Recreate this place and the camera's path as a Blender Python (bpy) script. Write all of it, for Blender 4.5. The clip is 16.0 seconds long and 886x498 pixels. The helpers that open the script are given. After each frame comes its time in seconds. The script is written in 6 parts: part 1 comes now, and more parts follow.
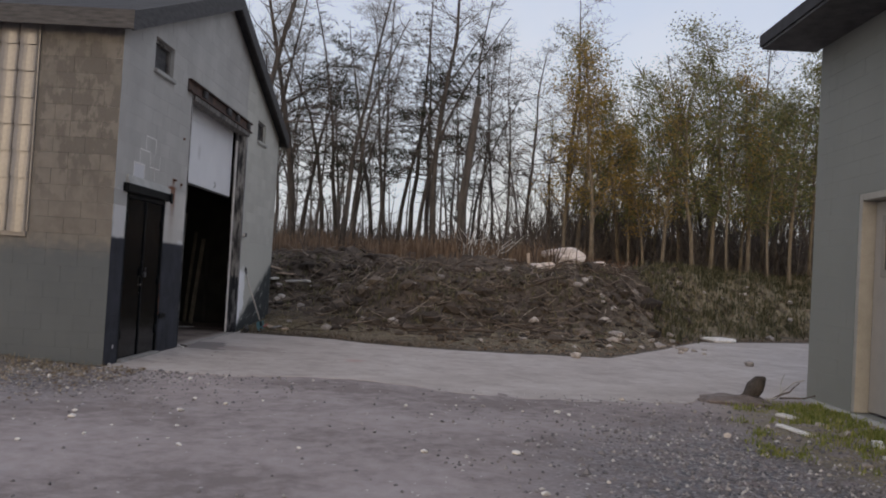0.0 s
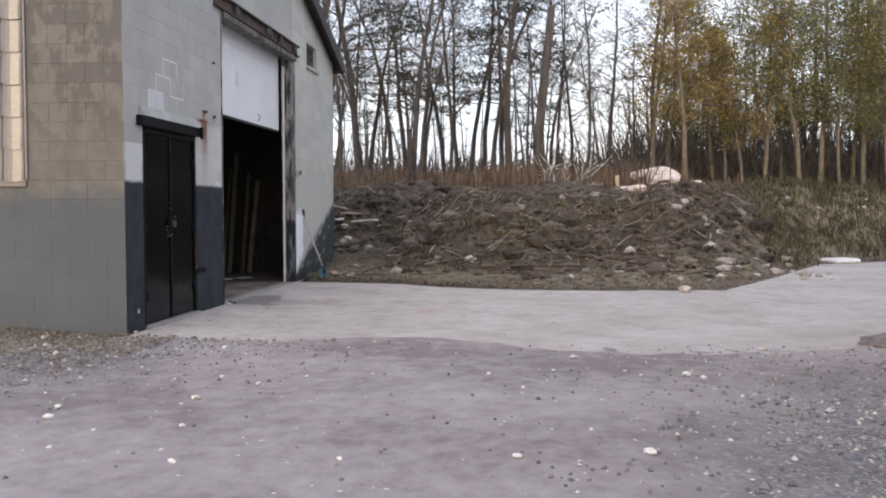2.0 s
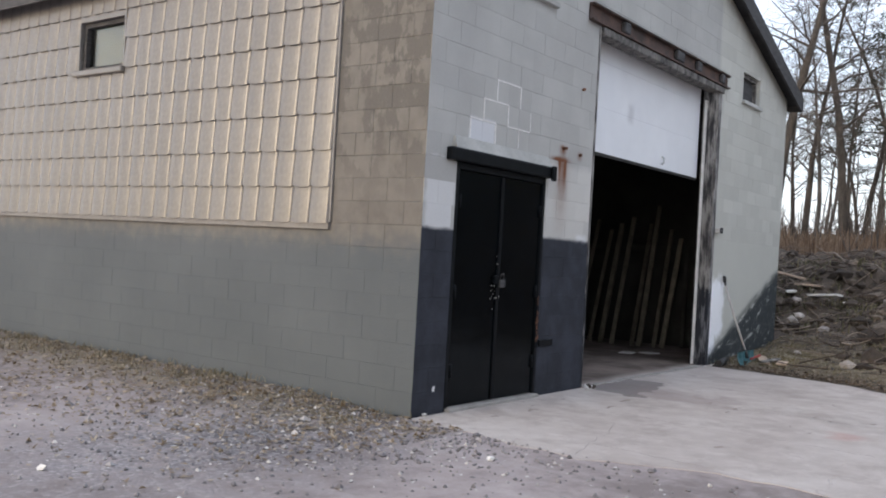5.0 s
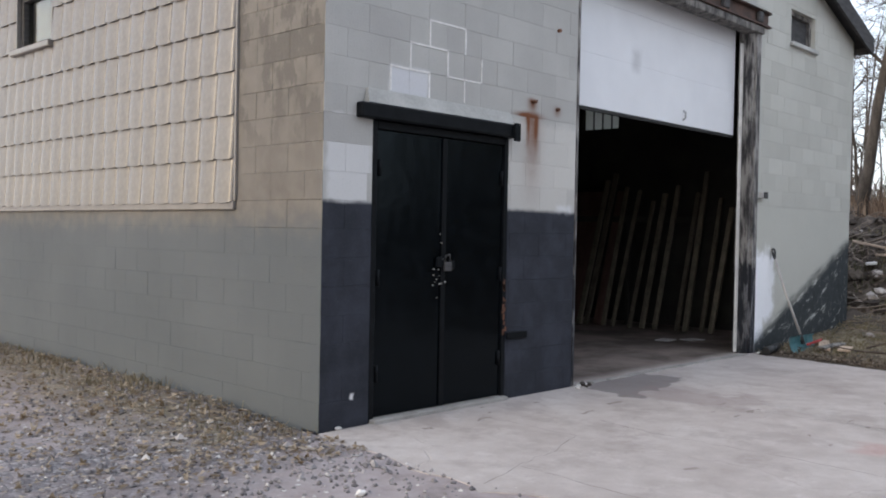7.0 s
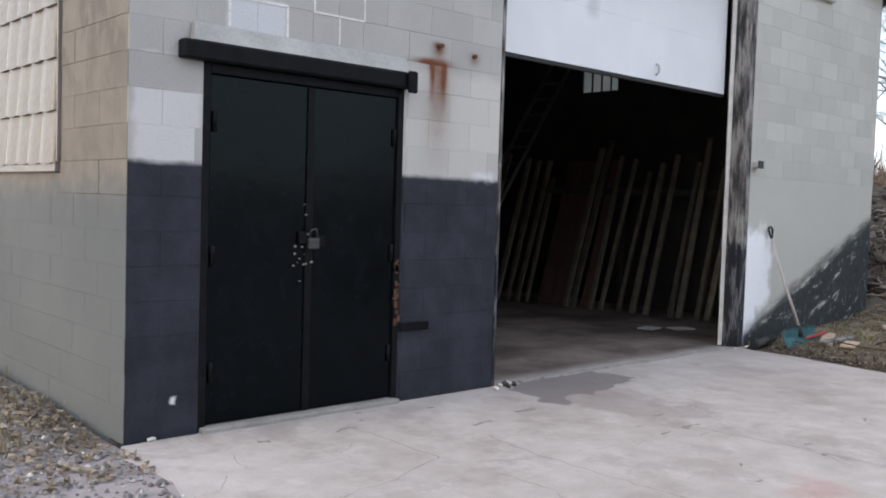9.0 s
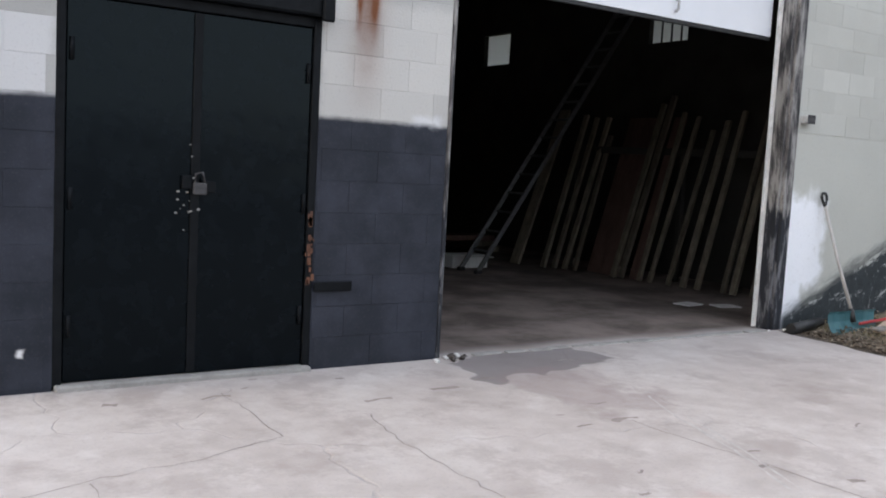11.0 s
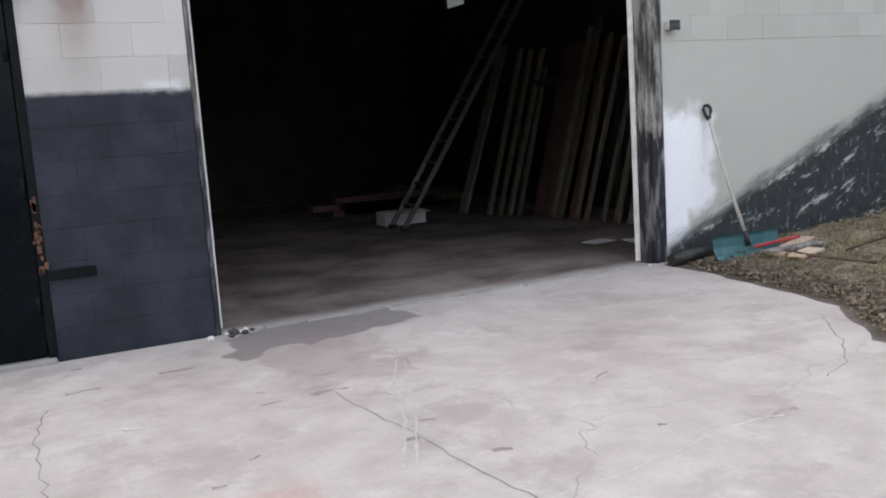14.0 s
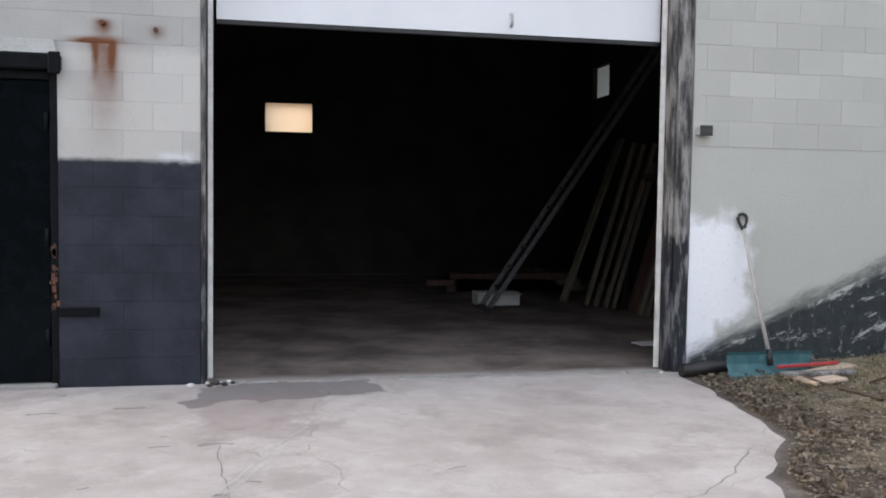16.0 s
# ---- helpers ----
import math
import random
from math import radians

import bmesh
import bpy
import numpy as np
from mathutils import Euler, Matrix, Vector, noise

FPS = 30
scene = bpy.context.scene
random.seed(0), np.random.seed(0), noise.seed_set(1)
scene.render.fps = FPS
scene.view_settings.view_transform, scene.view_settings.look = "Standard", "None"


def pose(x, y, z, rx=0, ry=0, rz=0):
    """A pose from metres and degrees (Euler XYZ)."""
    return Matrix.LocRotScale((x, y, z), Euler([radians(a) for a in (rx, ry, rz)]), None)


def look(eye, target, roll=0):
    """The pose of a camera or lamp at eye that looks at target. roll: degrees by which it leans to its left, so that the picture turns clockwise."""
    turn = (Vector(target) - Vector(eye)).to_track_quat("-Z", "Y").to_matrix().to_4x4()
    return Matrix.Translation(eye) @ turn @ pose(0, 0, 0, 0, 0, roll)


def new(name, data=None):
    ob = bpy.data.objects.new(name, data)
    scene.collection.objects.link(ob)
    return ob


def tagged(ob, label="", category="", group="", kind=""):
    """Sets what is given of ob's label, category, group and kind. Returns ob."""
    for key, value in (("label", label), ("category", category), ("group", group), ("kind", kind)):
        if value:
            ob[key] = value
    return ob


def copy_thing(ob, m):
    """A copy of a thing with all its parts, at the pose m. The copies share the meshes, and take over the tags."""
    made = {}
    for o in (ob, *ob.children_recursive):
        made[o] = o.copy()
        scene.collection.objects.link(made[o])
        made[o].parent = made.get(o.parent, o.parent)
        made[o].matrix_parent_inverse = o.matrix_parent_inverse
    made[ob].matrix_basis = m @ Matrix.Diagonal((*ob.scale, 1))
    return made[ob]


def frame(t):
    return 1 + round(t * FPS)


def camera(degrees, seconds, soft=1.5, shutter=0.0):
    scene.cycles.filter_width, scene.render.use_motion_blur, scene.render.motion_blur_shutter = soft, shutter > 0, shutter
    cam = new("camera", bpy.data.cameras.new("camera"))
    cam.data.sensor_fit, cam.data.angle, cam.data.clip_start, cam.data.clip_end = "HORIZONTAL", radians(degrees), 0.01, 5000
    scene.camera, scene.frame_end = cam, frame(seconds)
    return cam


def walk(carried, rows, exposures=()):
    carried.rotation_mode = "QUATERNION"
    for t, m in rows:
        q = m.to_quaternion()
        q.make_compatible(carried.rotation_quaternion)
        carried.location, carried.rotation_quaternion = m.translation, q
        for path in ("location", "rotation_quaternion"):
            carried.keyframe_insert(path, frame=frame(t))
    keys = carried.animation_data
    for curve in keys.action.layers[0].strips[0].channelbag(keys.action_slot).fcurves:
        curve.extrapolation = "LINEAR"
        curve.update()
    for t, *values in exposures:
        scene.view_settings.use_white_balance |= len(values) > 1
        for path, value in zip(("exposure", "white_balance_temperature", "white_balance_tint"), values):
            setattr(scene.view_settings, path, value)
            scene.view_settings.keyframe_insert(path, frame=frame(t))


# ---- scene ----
cam = camera(52.4, 16.0, soft=1.9)

PATH = [
    (0, (-11.027, -4.25, 1.36), (-9.028, -4.221, 1.417), 3.3),
    (0.5, (-10.395, -4.188, 1.327), (-8.4, -4.332, 1.306), 3.4),
    (1, (-9.854, -4.132, 1.327), (-7.875, -4.413, 1.258), 2.5),
    (1.5, (-9.339, -4.122, 1.342), (-7.348, -4.168, 1.156), 0.0),
    (2, (-8.892, -4.17, 1.338), (-6.904, -3.972, 1.242), 0.0),
    (2.5, (-8.354, -4.278, 1.324), (-6.39, -3.914, 1.221), 0.1),
    (3, (-7.93, -4.329, 1.311), (-6.027, -3.731, 1.164), 0.2),
    (3.5, (-7.409, -4.387, 1.378), (-5.541, -3.684, 1.251), 2.3),
    (4, (-6.929, -4.484, 1.399), (-5.142, -3.586, 1.387), 1.6),
    (4.5, (-6.398, -4.577, 1.398), (-4.72, -3.489, 1.424), 2.9),
    (7, (-3.852, -4.858, 1.384), (-2.411, -3.471, 1.349), 1.1),
    (7.5, (-3.377, -4.83, 1.403), (-1.918, -3.462, 1.408), 0.7),
    (8, (-2.86, -4.793, 1.397), (-1.412, -3.413, 1.382), 1.4),
    (8.5, (-2.436, -4.814, 1.407), (-1.029, -3.394, 1.34), 1.6),
    (11, (-0.426, -5.151, 1.338), (0.663, -3.484, 1.152), 3.1),
    (11.5, (-0.001, -5.159, 1.308), (1.082, -3.497, 1.048), 0.9),
    (12, (0.304, -5.21, 1.269), (1.326, -3.518, 0.967), -2.4),
    (12.5, (0.689, -5.371, 1.295), (1.613, -3.641, 0.906), -3.6),
    (13, (1.085, -5.522, 1.288), (1.997, -3.757, 1.057), -3.9),
    (13.5, (1.434, -5.655, 1.295), (2.36, -3.903, 1.023), -4.4),
    (14, (1.739, -5.824, 1.308), (2.613, -4.049, 1.02), -3.8),
    (14.5, (2.18, -6.047, 1.303), (2.98, -4.223, 1.119), -2.0),
    (15, (2.621, -6.24, 1.332), (3.331, -4.374, 1.216), -0.9),
    (15.5, (2.936, -6.496, 1.359), (3.434, -4.562, 1.256), 0.2),
    (16, (3.339, -6.631, 1.336), (3.737, -4.674, 1.23), 0.8),
]
EXPOSURES = [(0, -0.6, 6450, 13), (0.5, 0.34, 6420, 14), (1.5, 0.35, 6400, 13), (4, 0.38, 6220, 10), (7, 0.43, 6250, 9), (11, 0.88, 6350, 9), (12, 0.86, 6380, 9), (12.5, 0.74, 6380, 9), (13, 0.88, 6380, 9), (16, 0.86, 6380, 9)]
walk(cam, [(t, look(eye, target, roll)) for t, eye, target, roll in PATH], EXPOSURES)

# ---- world, sun and exposure ----
world = bpy.data.worlds.new("overcast_sky")
scene.world = world
world.use_nodes = True
wn, wl = world.node_tree.nodes, world.node_tree.links
wn.clear()
w_out = wn.new("ShaderNodeOutputWorld")
w_add = wn.new("ShaderNodeAddShader")
w_sky = wn.new("ShaderNodeTexSky")
w_sky.sky_type, w_sky.sun_disc = "NISHITA", False
w_sky.sun_elevation, w_sky.sun_rotation = radians(14), radians(-80)
w_sky.dust_density = 3.0
w_bg1 = wn.new("ShaderNodeBackground")
w_bg1.inputs["Strength"].default_value = 0.08
w_bg2 = wn.new("ShaderNodeBackground")
w_bg2.inputs["Strength"].default_value = 0.85
w_noise = wn.new("ShaderNodeTexNoise")
w_noise.inputs["Scale"].default_value, w_noise.inputs["Detail"].default_value = 3.0, 5.0
w_ramp = wn.new("ShaderNodeValToRGB")
w_ramp.color_ramp.elements[0].position, w_ramp.color_ramp.elements[0].color = 0.35, (0.72, 0.80, 0.98, 1)
w_ramp.color_ramp.elements[1].position, w_ramp.color_ramp.elements[1].color = 0.65, (1.0, 0.97, 0.98, 1)
wl.new(w_noise.outputs["Fac"], w_ramp.inputs["Fac"])
wl.new(w_ramp.outputs["Color"], w_bg2.inputs["Color"])
wl.new(w_sky.outputs["Color"], w_bg1.inputs["Color"])
wl.new(w_bg1.outputs[0], w_add.inputs[0])
wl.new(w_bg2.outputs[0], w_add.inputs[1])
wl.new(w_add.outputs[0], w_out.inputs["Surface"])
sun = new("sun", bpy.data.lights.new("sun", "SUN"))
sun.data.energy, sun.data.angle, sun.data.color = 0.42, radians(16), (1.0, 0.79, 0.54)
sun.matrix_world = look((-30, 6, 9), (0, 0, 0))


# ---- materials ----
def ramp(nt, fac, stops):
    r = nt.nodes.new("ShaderNodeValToRGB")
    while len(r.color_ramp.elements) < len(stops):
        r.color_ramp.elements.new(0.5)
    for e, (p, c) in zip(r.color_ramp.elements, stops):
        e.position, e.color = p, (*c, 1) if len(c) == 3 else c
    nt.links.new(fac, r.inputs["Fac"])
    return r.outputs["Color"]


def mix(nt, fac, a, b):
    m = nt.nodes.new("ShaderNodeMix")
    m.data_type = "RGBA"
    for sock, v in ((m.inputs["Factor"], fac), (m.inputs["A"], a), (m.inputs["B"], b)):
        if isinstance(v, (int, float)):
            sock.default_value = v
        elif isinstance(v, tuple):
            sock.default_value = (*v, 1)
        else:
            nt.links.new(v, sock)
    return m.outputs["Result"]


def num(nt, op, a, b=0.0, c=0.0, clamp=False):
    m = nt.nodes.new("ShaderNodeMath")
    m.operation, m.use_clamp = op, clamp
    for sock, v in zip(m.inputs, (a, b, c)):
        if isinstance(v, (int, float)):
            sock.default_value = v
        else:
            nt.links.new(v, sock)
    return m.outputs[0]


def smooth(nt, v, lo, hi):
    m = nt.nodes.new("ShaderNodeMapRange")
    m.interpolation_type = "SMOOTHSTEP"
    nt.links.new(v, m.inputs["Value"])
    m.inputs["From Min"].default_value, m.inputs["From Max"].default_value = lo, hi
    return m.outputs["Result"]


def grain(nt, vec, scale, detail=5.0, rough=0.55):
    n = nt.nodes.new("ShaderNodeTexNoise")
    n.inputs["Scale"].default_value, n.inputs["Detail"].default_value = scale, detail
    n.inputs["Roughness"].default_value = rough
    nt.links.new(vec, n.inputs["Vector"])
    return n.outputs["Fac"]


def place(nt, stretch=(1, 1, 1)):
    """World position, stretched."""
    g = nt.nodes.new("ShaderNodeNewGeometry")
    m = nt.nodes.new("ShaderNodeVectorMath")
    m.operation = "MULTIPLY"
    m.inputs[1].default_value = stretch
    nt.links.new(g.outputs["Position"], m.inputs[0])
    return m.outputs[0]


def finish(nt, colour, rough=0.8, metal=0.0, bump=None, depth=0.01, strength=0.5, spec=0.4):
    p = nt.nodes["Principled BSDF"]
    p.inputs["Specular IOR Level"].default_value = spec
    if isinstance(colour, tuple):
        p.inputs["Base Color"].default_value = (*colour, 1)
    else:
        nt.links.new(colour, p.inputs["Base Color"])
    if isinstance(rough, (int, float)):
        p.inputs["Roughness"].default_value = rough
    else:
        nt.links.new(rough, p.inputs["Roughness"])
    p.inputs["Metallic"].default_value = metal
    if bump is not None:
        b = nt.nodes.new("ShaderNodeBump")
        b.inputs["Distance"].default_value, b.inputs["Strength"].default_value = depth, strength
        nt.links.new(bump, b.inputs["Height"])
        nt.links.new(b.outputs["Normal"], p.inputs["Normal"])


def blank(name):
    m = bpy.data.materials.new(name)
    m.use_nodes = True
    return m, m.node_tree


def simple(name, a, b, scale=8.0, rough=0.8, metal=0.0, stretch=(1, 1, 1), fine=60.0, depth=0.004, vary=0.15, spec=0.4):
    """Two-tone grain at two scales with a fine relief, and a slight difference from piece to piece."""
    m, nt = blank(name)
    tc = nt.nodes.new("ShaderNodeTexCoord")
    mp = nt.nodes.new("ShaderNodeMapping")
    mp.inputs["Scale"].default_value = stretch
    nt.links.new(tc.outputs["Object"], mp.inputs["Vector"])
    v = mp.outputs["Vector"]
    n1, n2 = grain(nt, v, scale), grain(nt, v, fine, 3.0)
    f = num(nt, "ADD", num(nt, "MULTIPLY", n1, 0.65), num(nt, "MULTIPLY", n2, 0.35))
    c = ramp(nt, f, [(0.36, a), (0.64, b)])
    oi = nt.nodes.new("ShaderNodeObjectInfo")
    hsv = nt.nodes.new("ShaderNodeHueSaturation")
    nt.links.new(num(nt, "ADD", num(nt, "MULTIPLY", oi.outputs["Random"], 2 * vary), 1 - vary), hsv.inputs["Value"])
    nt.links.new(c, hsv.inputs["Color"])
    finish(nt, hsv.outputs["Color"], rough, metal, f, depth, 0.5, spec)
    return m


def pos_axes(nt):
    s = nt.nodes.new("ShaderNodeSeparateXYZ")
    nt.links.new(place(nt), s.inputs[0])
    return s.outputs[0], s.outputs[1], s.outputs[2]


def box_mask(nt, x, z, x0, x1, z0, z1, soft, warp):
    """1 inside a rectangle of the wall with a frayed edge."""
    xa, za = num(nt, "ADD", x, warp), num(nt, "ADD", z, warp)
    a = num(nt, "MULTIPLY", smooth(nt, xa, x0 - soft, x0 + soft), num(nt, "SUBTRACT", 1.0, smooth(nt, xa, x1 - soft, x1 + soft)))
    b = num(nt, "MULTIPLY", smooth(nt, za, z0 - soft, z0 + soft), num(nt, "SUBTRACT", 1.0, smooth(nt, za, z1 - soft, z1 + soft)))
    return num(nt, "MULTIPLY", a, b)


def block_tint(nt, x, z, seed):
    """A random value for each 0.4 x 0.2 m block of a bond wall."""
    row = num(nt, "FLOOR", num(nt, "DIVIDE", z, 0.2))
    col = num(nt, "FLOOR", num(nt, "ADD", num(nt, "DIVIDE", x, 0.4), num(nt, "MULTIPLY", num(nt, "MODULO", row, 2.0), 0.5)))
    comb = nt.nodes.new("ShaderNodeCombineXYZ")
    nt.links.new(col, comb.inputs[0])
    nt.links.new(row, comb.inputs[1])
    comb.inputs[2].default_value = seed
    wn_ = nt.nodes.new("ShaderNodeTexWhiteNoise")
    nt.links.new(comb.outputs[0], wn_.inputs["Vector"])
    return wn_.outputs["Value"]


def facade_paint():
    m, nt = blank("painted_block_front")
    x, y, z = pos_axes(nt)
    p = place(nt)
    n1, n2, n3 = grain(nt, p, 1.3), grain(nt, p, 9.0), grain(nt, p, 70.0, 3.0)
    warp = num(nt, "MULTIPLY", num(nt, "SUBTRACT", n2, 0.5), 0.10)
    warp2 = num(nt, "MULTIPLY", num(nt, "SUBTRACT", grain(nt, p, 4.0, 6.0), 0.5), 0.6)
    tint = block_tint(nt, x, z, 3.0)
    base = ramp(nt, num(nt, "ADD", num(nt, "MULTIPLY", n1, 0.84), num(nt, "MULTIPLY", tint, 0.16)),
                [(0.25, (0.36, 0.35, 0.335)), (0.5, (0.42, 0.415, 0.395)), (0.85, (0.52, 0.515, 0.49))])
    # cream tone on the part beyond the big door, with paler blocks higher up
    right = smooth(nt, x, 6.5, 6.6)
    low = num(nt, "SUBTRACT", 1.0, smooth(nt, num(nt, "ADD", z, num(nt, "MULTIPLY", warp, 0.6)), 1.76, 1.82))
    base = mix(nt, num(nt, "MULTIPLY", right, 0.75), base, mix(nt, num(nt, "ADD", num(nt, "MULTIPLY", n1, 0.5), num(nt, "MULTIPLY", tint, 0.5)), (0.46, 0.46, 0.41), (0.64, 0.635, 0.575)))
    smooth_low = mix(nt, n1, (0.48, 0.48, 0.435), (0.54, 0.54, 0.49))
    base = mix(nt, num(nt, "MULTIPLY", right, num(nt, "MULTIPLY", low, 0.9)), base, smooth_low)
    # paler touched-up blocks beside the double door
    fresh = num(nt, "MULTIPLY", box_mask(nt, x, z, 1.98, 2.96, 1.58, 2.35, 0.05, warp), num(nt, "ADD", 0.4, num(nt, "MULTIPLY", tint, 0.5)))
    base = mix(nt, fresh, base, (0.58, 0.565, 0.53))
    fresh2 = num(nt, "MULTIPLY", box_mask(nt, x, z, 0.03, 0.44, 1.58, 2.2, 0.03, warp), num(nt, "GREATER_THAN", tint, 0.25))
    base = mix(nt, num(nt, "MULTIPLY", fresh2, 0.75), base, (0.66, 0.66, 0.66))
    overdoor = num(nt, "MULTIPLY", box_mask(nt, x, z, 0.6, 1.0, 2.38, 2.61, 0.02, num(nt, "MULTIPLY", warp, 0.5)), 0.85)
    base = mix(nt, overdoor, base, (0.62, 0.63, 0.66))
    # rust running down from a cut bolt
    for cx, w, z0, z1, amt in ((2.33, 0.028, 2.0, 2.39, 1.4), (2.22, 0.024, 2.05, 2.39, 1.3), (2.28, 0.11, 1.45, 2.42, 0.7), (2.21, 0.15, 2.385, 2.40, 1.4), (2.27, 0.06, 2.40, 2.53, 1.1), (2.63, 0.05, 2.40, 2.50, 0.6)):
        g = num(nt, "POWER", 2.718, num(nt, "MULTIPLY", num(nt, "POWER", num(nt, "DIVIDE", num(nt, "ADD", num(nt, "SUBTRACT", x, cx), num(nt, "MULTIPLY", warp, 0.25)), w), 2.0), -1.0))
        fade = num(nt, "MULTIPLY", smooth(nt, z, z0, z1), num(nt, "SUBTRACT", 1.0, smooth(nt, z, z1, z1 + 0.05)))
        f = num(nt, "MULTIPLY", num(nt, "MULTIPLY", g, fade), num(nt, "ADD", 0.5, n2))
        base = mix(nt, num(nt, "MULTIPLY", f, amt, clamp=True), base, (0.16, 0.055, 0.018))
    # dark blue-grey band
    band = num(nt, "MULTIPLY", num(nt, "SUBTRACT", 1.0, smooth(nt, num(nt, "ADD", z, num(nt, "MULTIPLY", warp, 0.35)), 1.57, 1.615)), num(nt, "SUBTRACT", 1.0, smooth(nt, x, 3.2, 3.3)))
    bcol = mix(nt, num(nt, "ADD", num(nt, "MULTIPLY", smooth(nt, grain(nt, p, 3.2, 7.0, 0.62), 0.35, 0.68), 0.8), num(nt, "MULTIPLY", tint, 0.2)), (0.0105, 0.0135, 0.021), (0.031, 0.035, 0.05))
    base = mix(nt, band, base, bcol)
    smear = box_mask(nt, x, z, 2.64, 2.88, 1.59, 1.64, 0.035, warp)
    base = mix(nt, num(nt, "MULTIPLY", smear, 0.7), base, (0.72, 0.73, 0.75))
    nick = box_mask(nt, x, z, 0.27, 0.305, 0.19, 0.23, 0.012, num(nt, "MULTIPLY", warp, 0.8))
    base = mix(nt, nick, base, (0.75, 0.75, 0.75))
    # white spray beside the big door, black sweep along the foot
    white = num(nt, "MAXIMUM", box_mask(nt, x, z, 6.58, 7.17, 0.42, 1.2, 0.12, num(nt, "MULTIPLY", warp2, 0.75)), num(nt, "MULTIPLY", box_mask(nt, x, z, 6.58, 6.92, 0.0, 0.6, 0.08, num(nt, "MULTIPLY", warp2, 0.5)), 0.9))
    scuff = smooth(nt, grain(nt, place(nt, (1.0, 1, 0.8)), 4.2, 5.0, 0.6), 0.57, 0.66)
    white = num(nt, "MULTIPLY", num(nt, "MULTIPLY", white, 1.7, clamp=True), num(nt, "SUBTRACT", 1.0, num(nt, "MULTIPLY", scuff, 0.4)))
    base = mix(nt, num(nt, "MULTIPLY", white, 0.97, clamp=True), base, (0.92, 0.93, 0.96))
    edge = num(nt, "ADD", num(nt, "ADD", num(nt, "MULTIPLY", x, -0.41), 2.62), z)
    along = nt.nodes.new("ShaderNodeCombineXYZ")
    nt.links.new(num(nt, "MULTIPLY", x, 1.5), along.inputs[0])
    nt.links.new(num(nt, "MULTIPLY", edge, 5.0), along.inputs[1])
    streak = grain(nt, along.outputs[0], 1.7, 9.0, 0.7)
    rag = num(nt, "ADD", edge, num(nt, "MULTIPLY", num(nt, "SUBTRACT", streak, 0.5), 0.35))
    black = num(nt, "MULTIPLY", num(nt, "SUBTRACT", 1.0, smooth(nt, rag, -0.10, 0.13)), smooth(nt, x, 6.6, 6.75))
    fleck = smooth(nt, grain(nt, place(nt, (1.6, 1, 1.0)), 9.0, 6.0, 0.7), 0.56, 0.66)
    scr = num(nt, "MAXIMUM", smooth(nt, streak, 0.57, 0.64), num(nt, "MULTIPLY", fleck, 0.45))
    bl = mix(nt, n2, (0.012, 0.016, 0.018), (0.05, 0.06, 0.065))
    bl = mix(nt, num(nt, "MULTIPLY", scr, 0.85), bl, (0.50, 0.51, 0.49))
    base = mix(nt, black, base, bl)
    base = mix(nt, num(nt, "MULTIPLY", smooth(nt, n3, 0.55, 0.75), 0.18), base, (0.12, 0.12, 0.12))
    finish(nt, base, 0.75, 0.0, num(nt, "ADD", n3, num(nt, "MULTIPLY", n2, 0.6)), 0.006, 0.5)
    return m


def side_paint():
    m, nt = blank("painted_block_side")
    x, y, z = pos_axes(nt)
    p = place(nt)
    n1, n2, n3 = grain(nt, p, 1.1), grain(nt, p, 7.0, 6.0), grain(nt, p, 60.0, 3.0)
    tint = block_tint(nt, y, z, 7.0)
    f = num(nt, "ADD", num(nt, "MULTIPLY", n1, 0.62), num(nt, "MULTIPLY", tint, 0.07))
    upper = ramp(nt, num(nt, "ADD", f, num(nt, "MULTIPLY", n2, 0.42)), [(0.38, (0.128, 0.12, 0.109)), (0.55, (0.168, 0.158, 0.145)), (0.75, (0.213, 0.2, 0.182))])
    peel = smooth(nt, num(nt, "ADD", grain(nt, place(nt, (1.0, 1.6, 0.9)), 2.6, 8.0, 0.68), num(nt, "MULTIPLY", num(nt, "SUBTRACT", tint, 0.5), 0.12)), 0.47, 0.54)
    high = smooth(nt, num(nt, "ADD", z, num(nt, "MULTIPLY", n2, 0.6)), 2.0, 2.7)
    bare = num(nt, "MULTIPLY", num(nt, "SUBTRACT", 1.0, peel), high)
    upper = mix(nt, num(nt, "MULTIPLY", bare, 0.8), upper, mix(nt, n3, (0.085, 0.08, 0.075), (0.14, 0.132, 0.122)))
    lower = ramp(nt, f, [(0.2, (0.090, 0.103, 0.114)), (0.6, (0.121, 0.135, 0.147))])
    k = num(nt, "SUBTRACT", 1.0, smooth(nt, num(nt, "ADD", z, num(nt, "MULTIPLY", n2, 0.3)), 1.45, 1.75))
    c = mix(nt, k, upper, lower)
    finish(nt, c, 0.8, 0.0, num(nt, "ADD", n3, n2), 0.008, 0.5)
    return m


